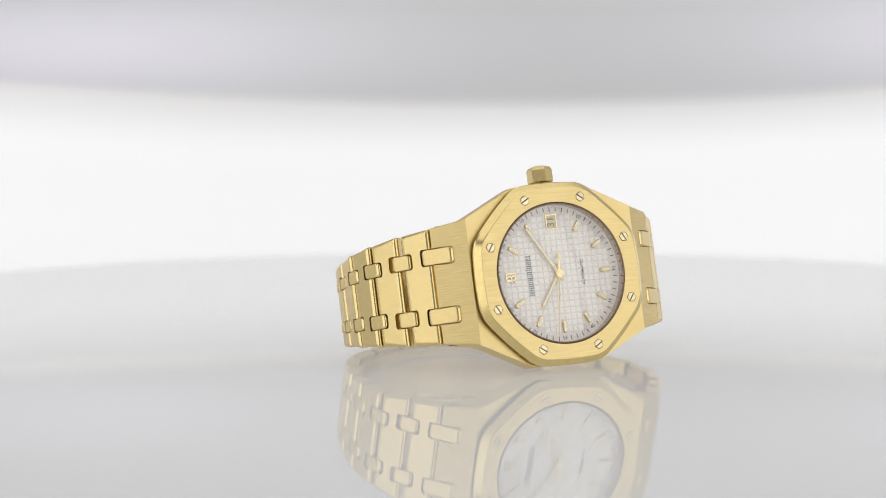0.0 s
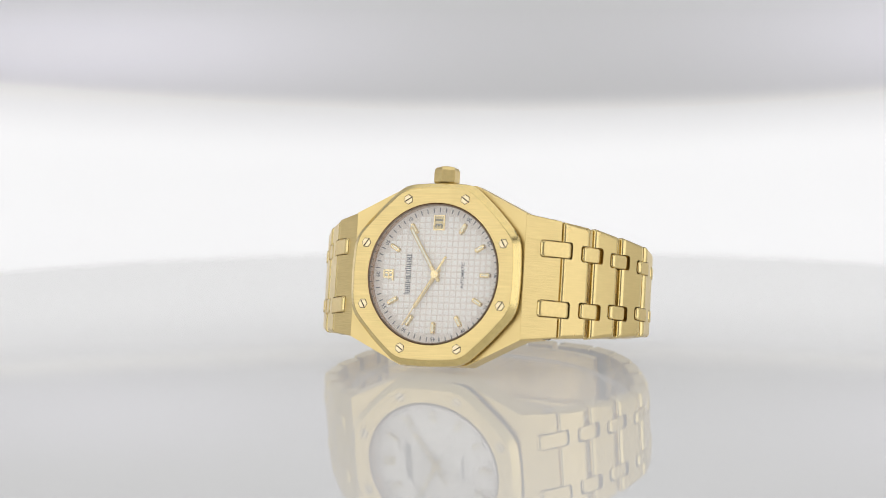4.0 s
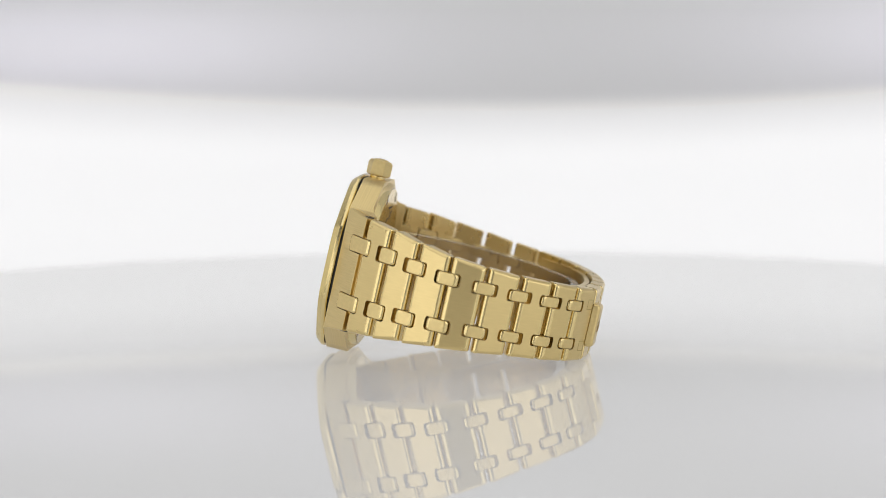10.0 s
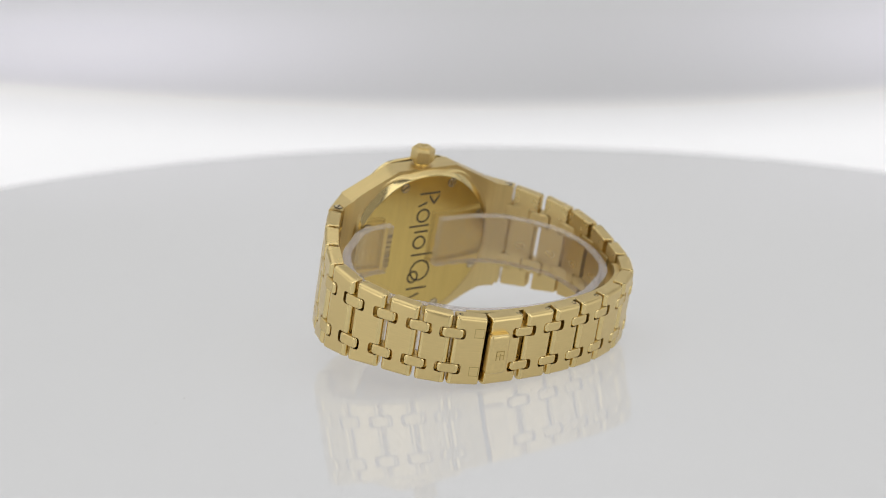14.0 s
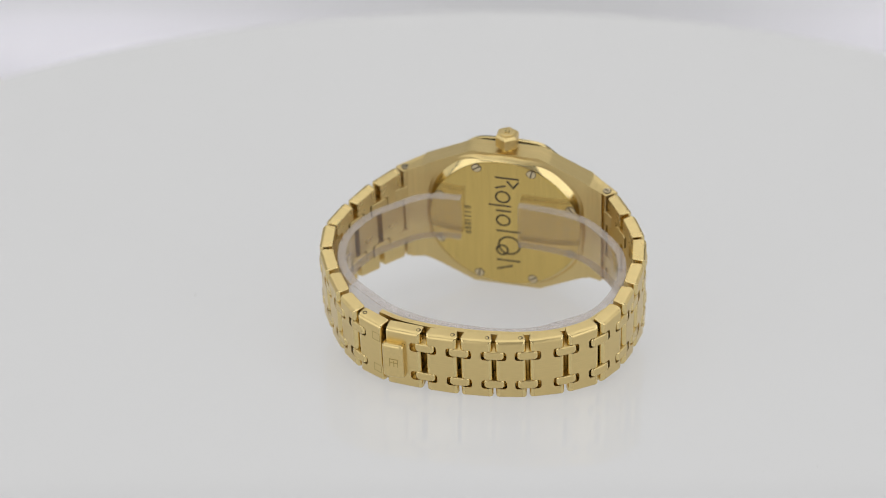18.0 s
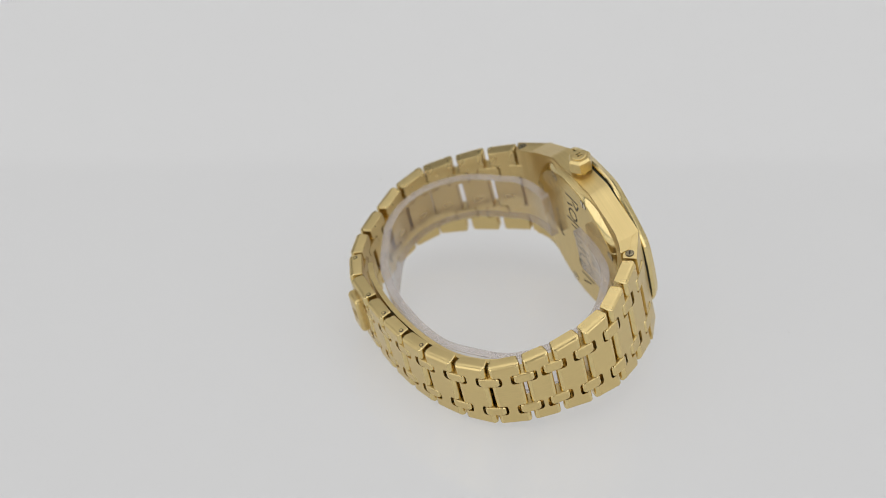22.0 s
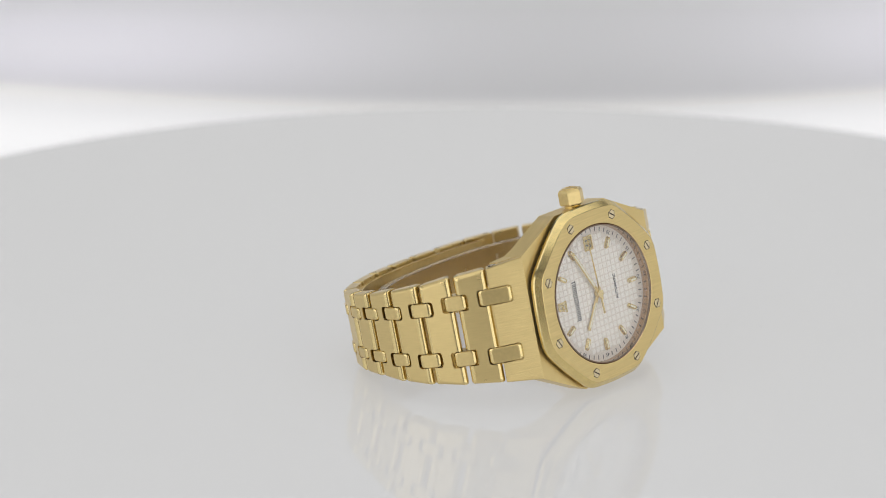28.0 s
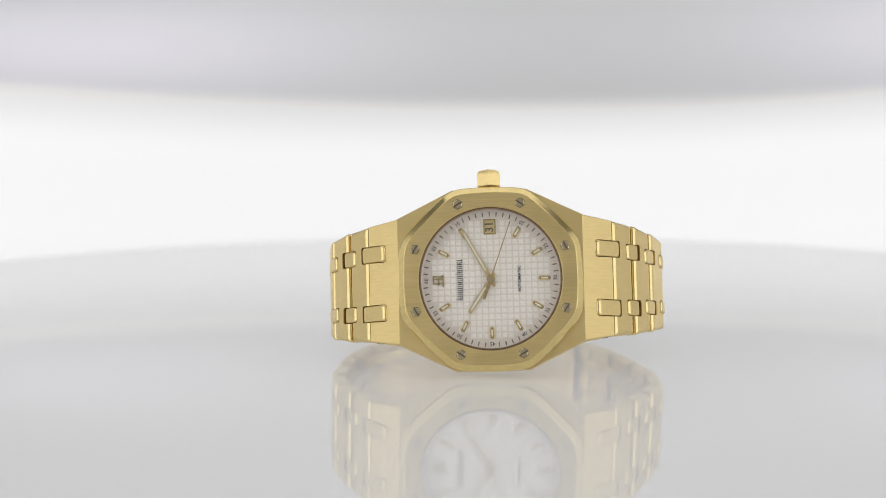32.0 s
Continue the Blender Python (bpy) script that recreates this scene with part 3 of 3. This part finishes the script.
word([[(-11.0, -2.0), (-11.0, 2.4)], [(-10.3, 2.4), (-8.9, 1.4), (-10.3, 0.3)], [(-9.2, -0.2), (-8.6, -2.0)], loop_of(-6.6, -0.7, 1.25, 1.35),
      [(-4.6, 0.8), (-4.6, -3.4)], [(-3.4, 0.8), (-3.4, -2.0)], loop_of(-1.2, -0.7, 1.2, 1.3), [(1.3, 2.6), (1.3, -2.0)],
      loop_of(4.6, 0.4, 2.0, 2.1, 18), loop_of(5.8, -1.0, 1.1, 1.1), [(8.2, 2.4), (8.2, -2.0)], [(9.4, 0.9), (10.4, -2.0)]])
part("engraving", bm, engraving_shade_black, caseback, "dark engraved rings and strokes")
bm = bmesh.new()
random.seed(9)
for i in range(7):
    z = -3.6 + i * 1.1
    for k in range(random.choice((1, 2))):
        box(bm, 7.2, 8.5, 7.94, 7.97, z + 0.4 * k, z + 0.4 * k + 0.22)
part("engraved_bars", bm, engraving_shade_black, caseback, "row of small engraved bars")

# ---- bracelet ----
# outer line of the bracelet: (x, y, half width) at each gap, from the lug to the clasp seam
SIX = [(23.0, 7.1, 11.0), (27.05, 12.9, 10.25), (30.5, 18.95, 9.35), (33.1, 25.6, 8.5), (32.1, 32.75, 7.9), (28.7, 39.1, 7.4), (24.8, 44.9, 7.2), (20.0, 49.4, 7.0), (14.1, 52.45, 6.85)]
TWELVE = [(-23.2, 6.7, 11.0), (-27.4, 12.3, 10.25), (-31.1, 18.1, 9.4), (-32.2, 25.0, 8.7), (-31.6, 31.7, 8.0), (-30.4, 37.6, 7.6), (-27.2, 43.7, 7.3), (-21.4, 48.0, 7.1), (-14.4, 50.9, 7.0), (-8.0, 52.3, 6.9), (-1.2, 52.9, 6.9), (5.7, 52.9, 6.85), (14.1, 52.45, 6.85)]
THICK = 2.75


def outwards(stations, by):
    """Moves the line of the gaps out to the crowns of the links."""
    out = []
    for i, (x, y, h) in enumerate(stations):
        a, b = stations[max(i - 1, 0)], stations[min(i + 1, len(stations) - 1)]
        d = Vector((b[0] - a[0], b[1] - a[1])).normalized()
        n = Vector((d.y, -d.x))
        if n.dot(Vector((x, y - 26))) < 0:
            n = -n
        k = by if 0 < i < len(stations) - 1 else by * 0.5
        out.append((x + n.x * k, y + n.y * k, h + (0.32 if i else 0.1)))
    return out


SIX, TWELVE = outwards(SIX, 0.45), outwards(TWELVE, 0.45)


def link_frame(a, b, flip):
    """Space of a link: x along it, y inwards, z across."""
    d = Vector((b[0] - a[0], b[1] - a[1]))
    n = d.length
    d /= n
    inward = Vector((-d.y, d.x)) if flip else Vector((d.y, -d.x))
    m = Matrix(((d.x, inward.x, 0, a[0] * MM), (d.y, inward.y, 0, a[1] * MM), (0, 0, 1, 0), (0, 0, 0, 1)))
    return m, n


def link_plan(n, h0, h1, gap, notch0, notch1, c0, c1, q0, q1, k=0.42):
    """Outline of a link in x (along) and z (across) with two round-cornered notches at either end for the connectors."""
    def notch(x, way, depth, c, q, up):
        r = 0.55
        e = x + way * depth
        low, high = (c - q, c + q) if up else (c + q, c - q)
        s = 1 if up else -1
        pts = [(x, low), (e - way * r, low)]
        pts += [(e - way * r * (1 - math.sin(a)), low + s * r * (1 - math.cos(a))) for a in (0.8, 1.5708)]
        pts += [(e, high - s * r), (e - way * r * (1 - math.cos(0.8)), high - s * r * (1 - math.sin(0.8))), (e - way * r, high), (x, high)]
        return pts

    e = n - gap
    m = 0.29 * k
    low, high = [(gap + k, -h0), (gap + m, -h0 + m)] if k else [], [(gap + m, h0 - m), (gap + k, h0)] if k else []
    right = low + [(gap, -h0 + k)] + (notch(gap, 1, notch0, -c0, q0, True) + notch(gap, 1, notch0, c0, q0, True) if notch0 else []) + [(gap, h0 - k)] + high
    high, low = [(e - k, h1), (e - m, h1 - m)] if k else [], [(e - m, -h1 + m), (e - k, -h1)] if k else []
    left = high + [(e, h1 - k)] + (notch(e, -1, notch1, c1, q1, False) + notch(e, -1, notch1, -c1, q1, False) if notch1 else []) + [(e, -h1 + k)] + low
    return right + left


def link_bm(plan, thick=THICK, ends=(1.0, 1.0), slant=0.42):
    """A link drawn level by level: its ends roll over widely into the gaps, its flanks are rounded, the notches stay crisp."""
    bm = bmesh.new()
    x0, x1 = min(p[0] for p in plan), max(p[0] for p in plan)
    h = max(p[1] for p in plan)
    mid, half = (x0 + x1) / 2, (x1 - x0) / 2
    loops = []
    for y, dx, dz in ((thick, slant + 0.1, 0.1), (thick - 0.12, slant, 0.0), (1.0, 0.0, 0.0), (0.62, 0.07, 0.05), (0.34, 0.22, 0.16), (0.15, 0.46, 0.36), (0.04, 0.75, 0.55), (0.0, 1.02, 0.76)):
        loop = []
        for x, z in plan:
            w = max(0.0, 1 - (half - abs(x - mid)) / 2.0) * (ends[0] if x < mid else ends[1])
            v = max(0.0, min(1.0, (abs(z) / h - 0.72) / 0.15))
            loop.append((x - math.copysign(dx * w, x - mid), y, z - math.copysign(dz * v, z)))
        loops.append(loop)
    loft(bm, loops)
    # an added web half way down closes the notches and stops light coming through
    h0, h1 = (max(z for x, z in plan if abs(x - e) < 0.01) for e in (x0, x1))
    a, b = x0 + slant, x1 - slant
    loft(bm, [[(a, y, -h0 + 0.02), (b, y, -h1 + 0.02), (b, y, h1 - 0.02), (a, y, h0 - 0.02)] for y in (1.25, 1.75)])
    return bm


def lug_bm(plan, thick=THICK, soft=0.85, side=0.28, chamfer=0.8, turns=4, slant=0.28):
    """A plate with that outline: its ends roll over widely into the gaps, its other edges are softened."""
    bm = bmesh.new()
    x0, x1 = min(p[0] for p in plan), max(p[0] for p in plan)
    ends = {x0: slant, x1: -slant}
    bottom = [bm.verts.new((x + ends.get(x, 0.0), thick, z)) for x, z in plan]
    top = [bm.verts.new((x, 0, z)) for x, z in plan]
    k = len(plan)
    bm.faces.new(top)
    bm.faces.new(bottom[::-1])
    for i in range(k):
        bm.faces.new((bottom[i], bottom[(i + 1) % k], top[(i + 1) % k], top[i]))
    bmesh.ops.recalc_face_normals(bm, faces=bm.faces)

    def top_edges():
        return [e for e in bm.edges if len(e.link_faces) == 2 and all(v.co.y < 0.01 for v in e.verts) and e.calc_face_angle(0) > 1.0]

    if chamfer:
        h = 0.84 * max(p[1] for p in plan)
        flanks = [e for e in top_edges() if abs(e.verts[0].co.x - e.verts[1].co.x) > 1.5 and all(abs(v.co.z) > h for v in e.verts)]
        bmesh.ops.bevel(bm, geom=flanks, offset=chamfer, segments=turns, affect="EDGES", profile=0.5)
    if soft > side:
        bm.normal_update()
        rims = []
        for e in bm.edges:
            if len(e.link_faces) == 2 and any(all(abs(v.co.x - x) < 0.01 for v in e.verts) for x in (x0, x1)):
                a, b = (abs(f.normal.x) for f in e.link_faces)
                if max(a, b) > 0.9 and min(a, b) < 0.3 and (e.verts[0].co.y + e.verts[1].co.y) / 2 < chamfer * 0.9:
                    rims.append(e)
        bmesh.ops.bevel(bm, geom=rims, offset=soft, segments=4, affect="EDGES", profile=0.5)
    bmesh.ops.bevel(bm, geom=top_edges(), offset=side, segments=2, affect="EDGES", clamp_overlap=True, profile=0.5)
    return bm


def connector_bm(length, half, thick=3.0):
    """A staple: its top is faintly arched and rolls down at both ends, its corners are round."""
    bm = bmesh.new()
    k, loops = length / 2, []
    rim = [(-k, -half), (k, -half), (k, half), (-k, half)]
    plan = []
    for (x, z), a0 in zip(rim, (math.pi, 1.5 * math.pi, 0.0, 0.5 * math.pi)):
        sx, sz = (1 if x > 0 else -1), (1 if z > 0 else -1)
        for s in range(4):
            a = a0 + s / 3 * math.pi / 2
            plan.append((x - sx * 0.62 + 0.62 * math.cos(a), z - sz * 0.62 + 0.62 * math.sin(a)))
    levels = ((thick, 0.0, 0.12), (thick - 0.12, 0.0, 0.0), (0.62, 0.0, 0.0), (0.36, 0.10, 0.02), (0.17, 0.30, 0.06), (0.05, 0.58, 0.14), (0.0, 0.85, 0.22))
    for y, inset_x, inset_z in levels:
        loops.append([(x * (1 - inset_x / k), y, z * (1 - inset_z / half)) for x, z in plan])
    loft(bm, loops)
    return bm


def polish(ob, along=0.25):
    """The rolled ends and chamfers of a link are polished, its flat top stays brushed."""
    ob.data.materials.append(polished)
    for f in ob.data.polygons:
        if -0.97 < f.normal.y < -0.1 and abs(f.normal.x) + abs(f.normal.z) * (along == 0) > along:
            f.material_index = 1


def c_of(h):
    """Place across of a connector, and its half height, from the half width of the bracelet there."""
    return 0.51 * h, 0.142 * h


def strap(stations, flip):
    for i, (a, b) in enumerate(zip(stations, stations[1:])):
        m, n = link_frame(a, b, flip)
        last = i == len(stations) - 2
        c0, q0 = c_of(a[2])
        c1, q1 = c_of(b[2])
        gap = 0.36 if i == 0 else 0.40 if a[2] > 7.35 else 0.27
        if not last:
            plan = link_plan(n, a[2], b[2], gap, 2.25, 2.25, c0, c1, q0 + 0.06, q1 + 0.06)
            link = part("link", link_bm(plan), brushed, watch, smooth=32)
        elif flip:
            plan = link_plan(n, a[2], b[2], gap, 2.25, 0, c0, c1, q0 + 0.06, q1)
            link = part("end_link", link_bm(plan, ends=(1.0, 0.25), slant=0.0), brushed, watch, "gold end link with two fine engraved squares", smooth=32)
            bm = bmesh.new()
            for s in (-1, 1):
                z = s * 4.1
                for x0, x1, z0, z1 in ((n - 2.5, n - 0.6, -1.0, -0.88), (n - 2.5, n - 0.6, 0.88, 1.0), (n - 2.5, n - 2.38, -0.88, 0.88), (n - 0.72, n - 0.6, -0.88, 0.88)):
                    box(bm, x0, x1, -0.015, 0.02, z + z0, z + z1)
            part("engraved_square", bm, line_gold, link)
        else:
            plan = link_plan(n, a[2], b[2], 0.62, 2.25, 0, c0, c1, q0 + 0.06, q1)
            link = part("clasp", link_bm(plan, ends=(1.0, 0.25), slant=0.0), brushed, watch, "gold folding clasp with a raised cover plate", smooth=32)
            bm = bmesh.new()
            plan = []
            for sx, sz, a0 in ((-1, -1, math.pi), (1, -1, 1.5 * math.pi), (1, 1, 0.0), (-1, 1, 0.5 * math.pi)):
                plan += [(1.5 * sx + 0.75 * math.cos(a0 + k * math.pi / 8), 3.5 * sz + 0.75 * math.sin(a0 + k * math.pi / 8)) for k in range(5)]
            loft(bm, [[(n - 2.4 + x * (1 - d / 2.25), y, z * (1 - d / 4.25)) for x, z in plan] for y, d in ((0.1, 0.0), (-0.65, 0.0), (-0.95, 0.06), (-1.18, 0.2), (-1.32, 0.4), (-1.385, 0.62), (-1.4, 0.85))])
            cover = part("cover_plate", bm, satin, link, "raised gold cover plate", smooth=30)
            bm = bmesh.new()
            for x0, x1, z0, z1 in ((n - 3.5, n - 1.7, 0.7, 0.85), (n - 3.5, n - 1.7, -0.2, -0.05), (n - 3.5, n - 3.35, -1.1, 0.7), (n - 1.85, n - 1.7, -1.1, 0.85), (n - 2.7, n - 2.55, -1.1, 0.3)):
                box(bm, x0, x1, -1.46, -1.35, z0, z1)
            part("emblem", bm, line_gold, cover)
            # a thin dark slab paints the shade beneath the plate
            bm = bmesh.new()
            box(bm, n - 4.58, n - 0.24, -0.03, 0.05, -4.0, 4.0)
            part("plate_gap_shade", bm, engraving_shade_black, cover, "dark slab painting a line of shade under the cover plate")
        link.matrix_basis = m
        polish(link)
        if a[2] < 7.35:
            # dark discs on the flanks stand in for the shade inside pin holes
            bm = bmesh.new()
            for s in (-1, 1):
                loft(bm, [[(1.35 + 0.46 * math.cos(math.tau * k / 12), 1.4 + 0.46 * math.sin(math.tau * k / 12), s * (a[2] + dz)) for k in range(12)] for dz in (-0.05, 0.012 - 0.02 * (a[2] - b[2]))])
            part("pin_hole_shade", bm, engraving_shade_black, link)
            for s in (-1, 1):
                bm = bmesh.new()
                loft(bm, [[(1.42 + 0.3 * math.cos(math.tau * k / 12), 1.36 + 0.3 * math.sin(math.tau * k / 12), s * (a[2] + dz)) for k in range(12)] for dz in (-0.05, 0.03 - 0.02 * (a[2] - b[2]))])
                part("pin", bm, satin, link)
    for i, a in enumerate(stations[:-1]):
        before = stations[i - 1] if i else (a[0] * 0.79, 3.15 if flip else 2.9, a[2])
        m0, _ = link_frame(before, a, flip)
        m1, _ = link_frame(a, stations[i + 1], flip)
        d = (m0.col[0] + m1.col[0]).normalized()
        c, q = c_of(a[2])
        length = 4.3 if i else 6.5
        for s in (-1, 1):
            ob = part("connector", connector_bm(length, q), satin, watch, smooth=32)
            polish(ob)
            y = (m0.col[1] + m1.col[1]).normalized()
            back = -0.85 if i == 0 else 0.0
            p = Vector((a[0], a[1])) + Vector((d.x, d.y)) * back + Vector((y.x, y.y)) * 0.06
            ob.matrix_basis = Matrix(((d.x, y.x, 0, p.x * MM), (d.y, y.y, 0, p.y * MM), (0, 0, 1, s * c * MM), (0, 0, 0, 1)))
    # an added bar catches light and brightens the gap at the lug
    a = stations[0]
    m, n = link_frame(a, stations[1], flip)
    bm = bmesh.new()
    loft(bm, [[(0.1 + 0.75 * math.cos(math.tau * k / 14), 1.35 + 0.75 * math.sin(math.tau * k / 14), z) for k in range(14)] for z in (-7.6, 7.6)])
    part("gap_filler_bar", bm, satin, watch, "added round gold bar that brightens the gap between lug and link", smooth=40).matrix_basis = m
    # lug: the sloping end of the case, with deep notches
    a = stations[0]
    sgn = 1 if flip else -1
    start = (sgn * 17.6, 2.5, 12.0)
    m, n = link_frame(start, a, flip)
    c, q = c_of(a[2])
    plan = link_plan(n, 12.0, a[2], 0.0, 0, 4.12, c, c, q, q + 0.05, 0.0)
    bm = lug_bm(plan, thick=2.8, soft=0.1, side=0.1, chamfer=0.3, turns=2, slant=0.5)
    lug = part("lug", bm, brushed_lug, watch, "brushed gold lug", smooth=32)
    lug.matrix_basis = m
    face = a[2] + (12.0 - a[2]) * 1.6 / n
    for s in (-1, 1):
        bm = bmesh.new()
        loft(bm, [[(n - 1.6 + q * math.cos(math.tau * k / 16), 1.5 + q * math.sin(math.tau * k / 16), s * (face + dz)) for k in range(16)] for dz, q in ((-0.4, 0.8), (0.07, 0.8), (0.11, 0.74))])
        screw = part("lug_screw", bm, white_gold, lug, "small slotted lug screw", smooth=40)
        # slot and rim of the lug screw are dark pieces painting shade
        bm = bmesh.new()
        box(bm, n - 2.2, n - 1.0, 1.38, 1.62, s * (face + 0.1) - 0.03, s * (face + 0.1) + 0.03)
        part("screw_slot_shade", bm, engraving_shade_black, screw)
        bm = bmesh.new()
        loft(bm, [[(n - 1.6 + 0.9 * math.cos(math.tau * k / 16), 1.5 + 0.9 * math.sin(math.tau * k / 16), s * (face + dz)) for k in range(16)] for dz in (-0.4, 0.05)])
        part("screw_recess_shade", bm, engraving_shade_black, screw, smooth=40)


strap(SIX, True)
strap(TWELVE, False)


def ribbon(path, thick, half, name, mat, parent, label, edge=None, z=0.0):
    """A bent strip along a path in x and y, of given thickness and half height."""
    bm = bmesh.new()
    loops = []
    for i, p in enumerate(path):
        d = (path[min(i + 1, len(path) - 1)] - path[max(i - 1, 0)]).normalized()
        s = Vector((-d.y, d.x)) * thick / 2
        a, b = p - s, p + s
        loops.append([(a.x, a.y, z - half), (a.x, a.y, z + half), (b.x, b.y, z + half), (b.x, b.y, z - half)])
    loft(bm, loops)
    ob = part(name, bm, mat, parent, label, smooth=35)
    if edge:
        ob.data.materials.append(edge)
        for f in ob.data.polygons:
            f.material_index = 1 if all(v < 4 for v in f.vertices) or all(v >= len(ob.data.vertices) - 4 for v in f.vertices) else 0
    return ob


blade = smooth_path([(-27.0, 38.2), (-24.2, 42.3), (-19.0, 46.0), (-12.8, 48.1), (-6, 49.2), (0.0, 49.6), (6.0, 49.4), (11.5, 48.6), (15.8, 47.1)], 6)
ribbon(blade, 1.0, 6.6, "clasp_blade", satin, watch, "curved gold folding blade inside the clasp")
cuff_path = smooth_path([(9.0, 9.3), (13.5, 9.7), (17.5, 11.2), (21.0, 14.6), (25.4, 19.2), (28.0, 25.6), (27.6, 31.8), (24.6, 37.2), (19.0, 41.4), (13.6, 44.5), (7.0, 46.2), (0.0, 46.7),
                         (-7.0, 46.3), (-13.2, 44.9), (-18.6, 41.7), (-24.0, 37.4), (-26.6, 32.0), (-27.4, 26.0), (-25.8, 19.5), (-21.6, 14.6), (-17.5, 11.2), (-12.5, 9.7), (-8.0, 9.25), (-3.2, 9.2)], 5)
bent = []
for i, p in enumerate(cuff_path):
    d = (cuff_path[min(i + 1, len(cuff_path) - 1)] - cuff_path[max(i - 1, 0)]).normalized()
    bent.append(p + Vector((-d.y, d.x)) * (-0.5 if d.y * (p.x) + d.x * (26 - p.y) > 0 else 0.5) * min(1.0, max(0.0, (p.y - 9.5) / 6)))
cuff_path = bent
CUFF = pose(0, 0, 0.0016, -1.95, -1.0)
cuff = tagged(new("plastic_cuff"), "clear plastic cuff bent inside the watch bracelet", "plastic cuff")
ribbon(cuff_path, 1.6, 5.2, "strip", clear_plastic, cuff, "clear plastic strip", cut_plastic)
for z in (5.28, -5.28):
    ribbon(cuff_path, 1.66, 0.08, "cut_edge", cut_plastic, cuff, "cloudy cut edge of the strip", None, z)


# ---- what turns and swings ----
def motions():
    times = list(range(0, 33))
    walk(watch, [(t, pose(0, 0, 0, 0, 0, spin(t)) @ WATCH) for t in times])
    walk(cuff, [(t, pose(0, 0, 0, 0, 0, spin(t)) @ WATCH @ CUFF) for t in times])
    walk(turntable, [(t, pose(0, 0, TABLE, 0, 0, spin(t))) for t in times])
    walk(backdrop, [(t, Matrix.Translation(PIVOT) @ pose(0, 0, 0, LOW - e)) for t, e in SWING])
    # a pointer's own turn: its +z is three o'clock, clock angles run from twelve
    walk(second_pointer, [(t, pose(0, 0, 0, 0, 6 * (46.3 + t) - 90, 0)) for t in (0, 8, 16, 24, 32)])
    walk(minute_pointer, [(t, pose(0, 0, 0, 0, 57.8 + 0.1 * t - 90, 0)) for t in (0, 16, 32)])
    walk(hour_pointer, [(t, pose(0, 0, 0, 0, 303.7 - 90, 0)) for t in (0, 32)])


motions()
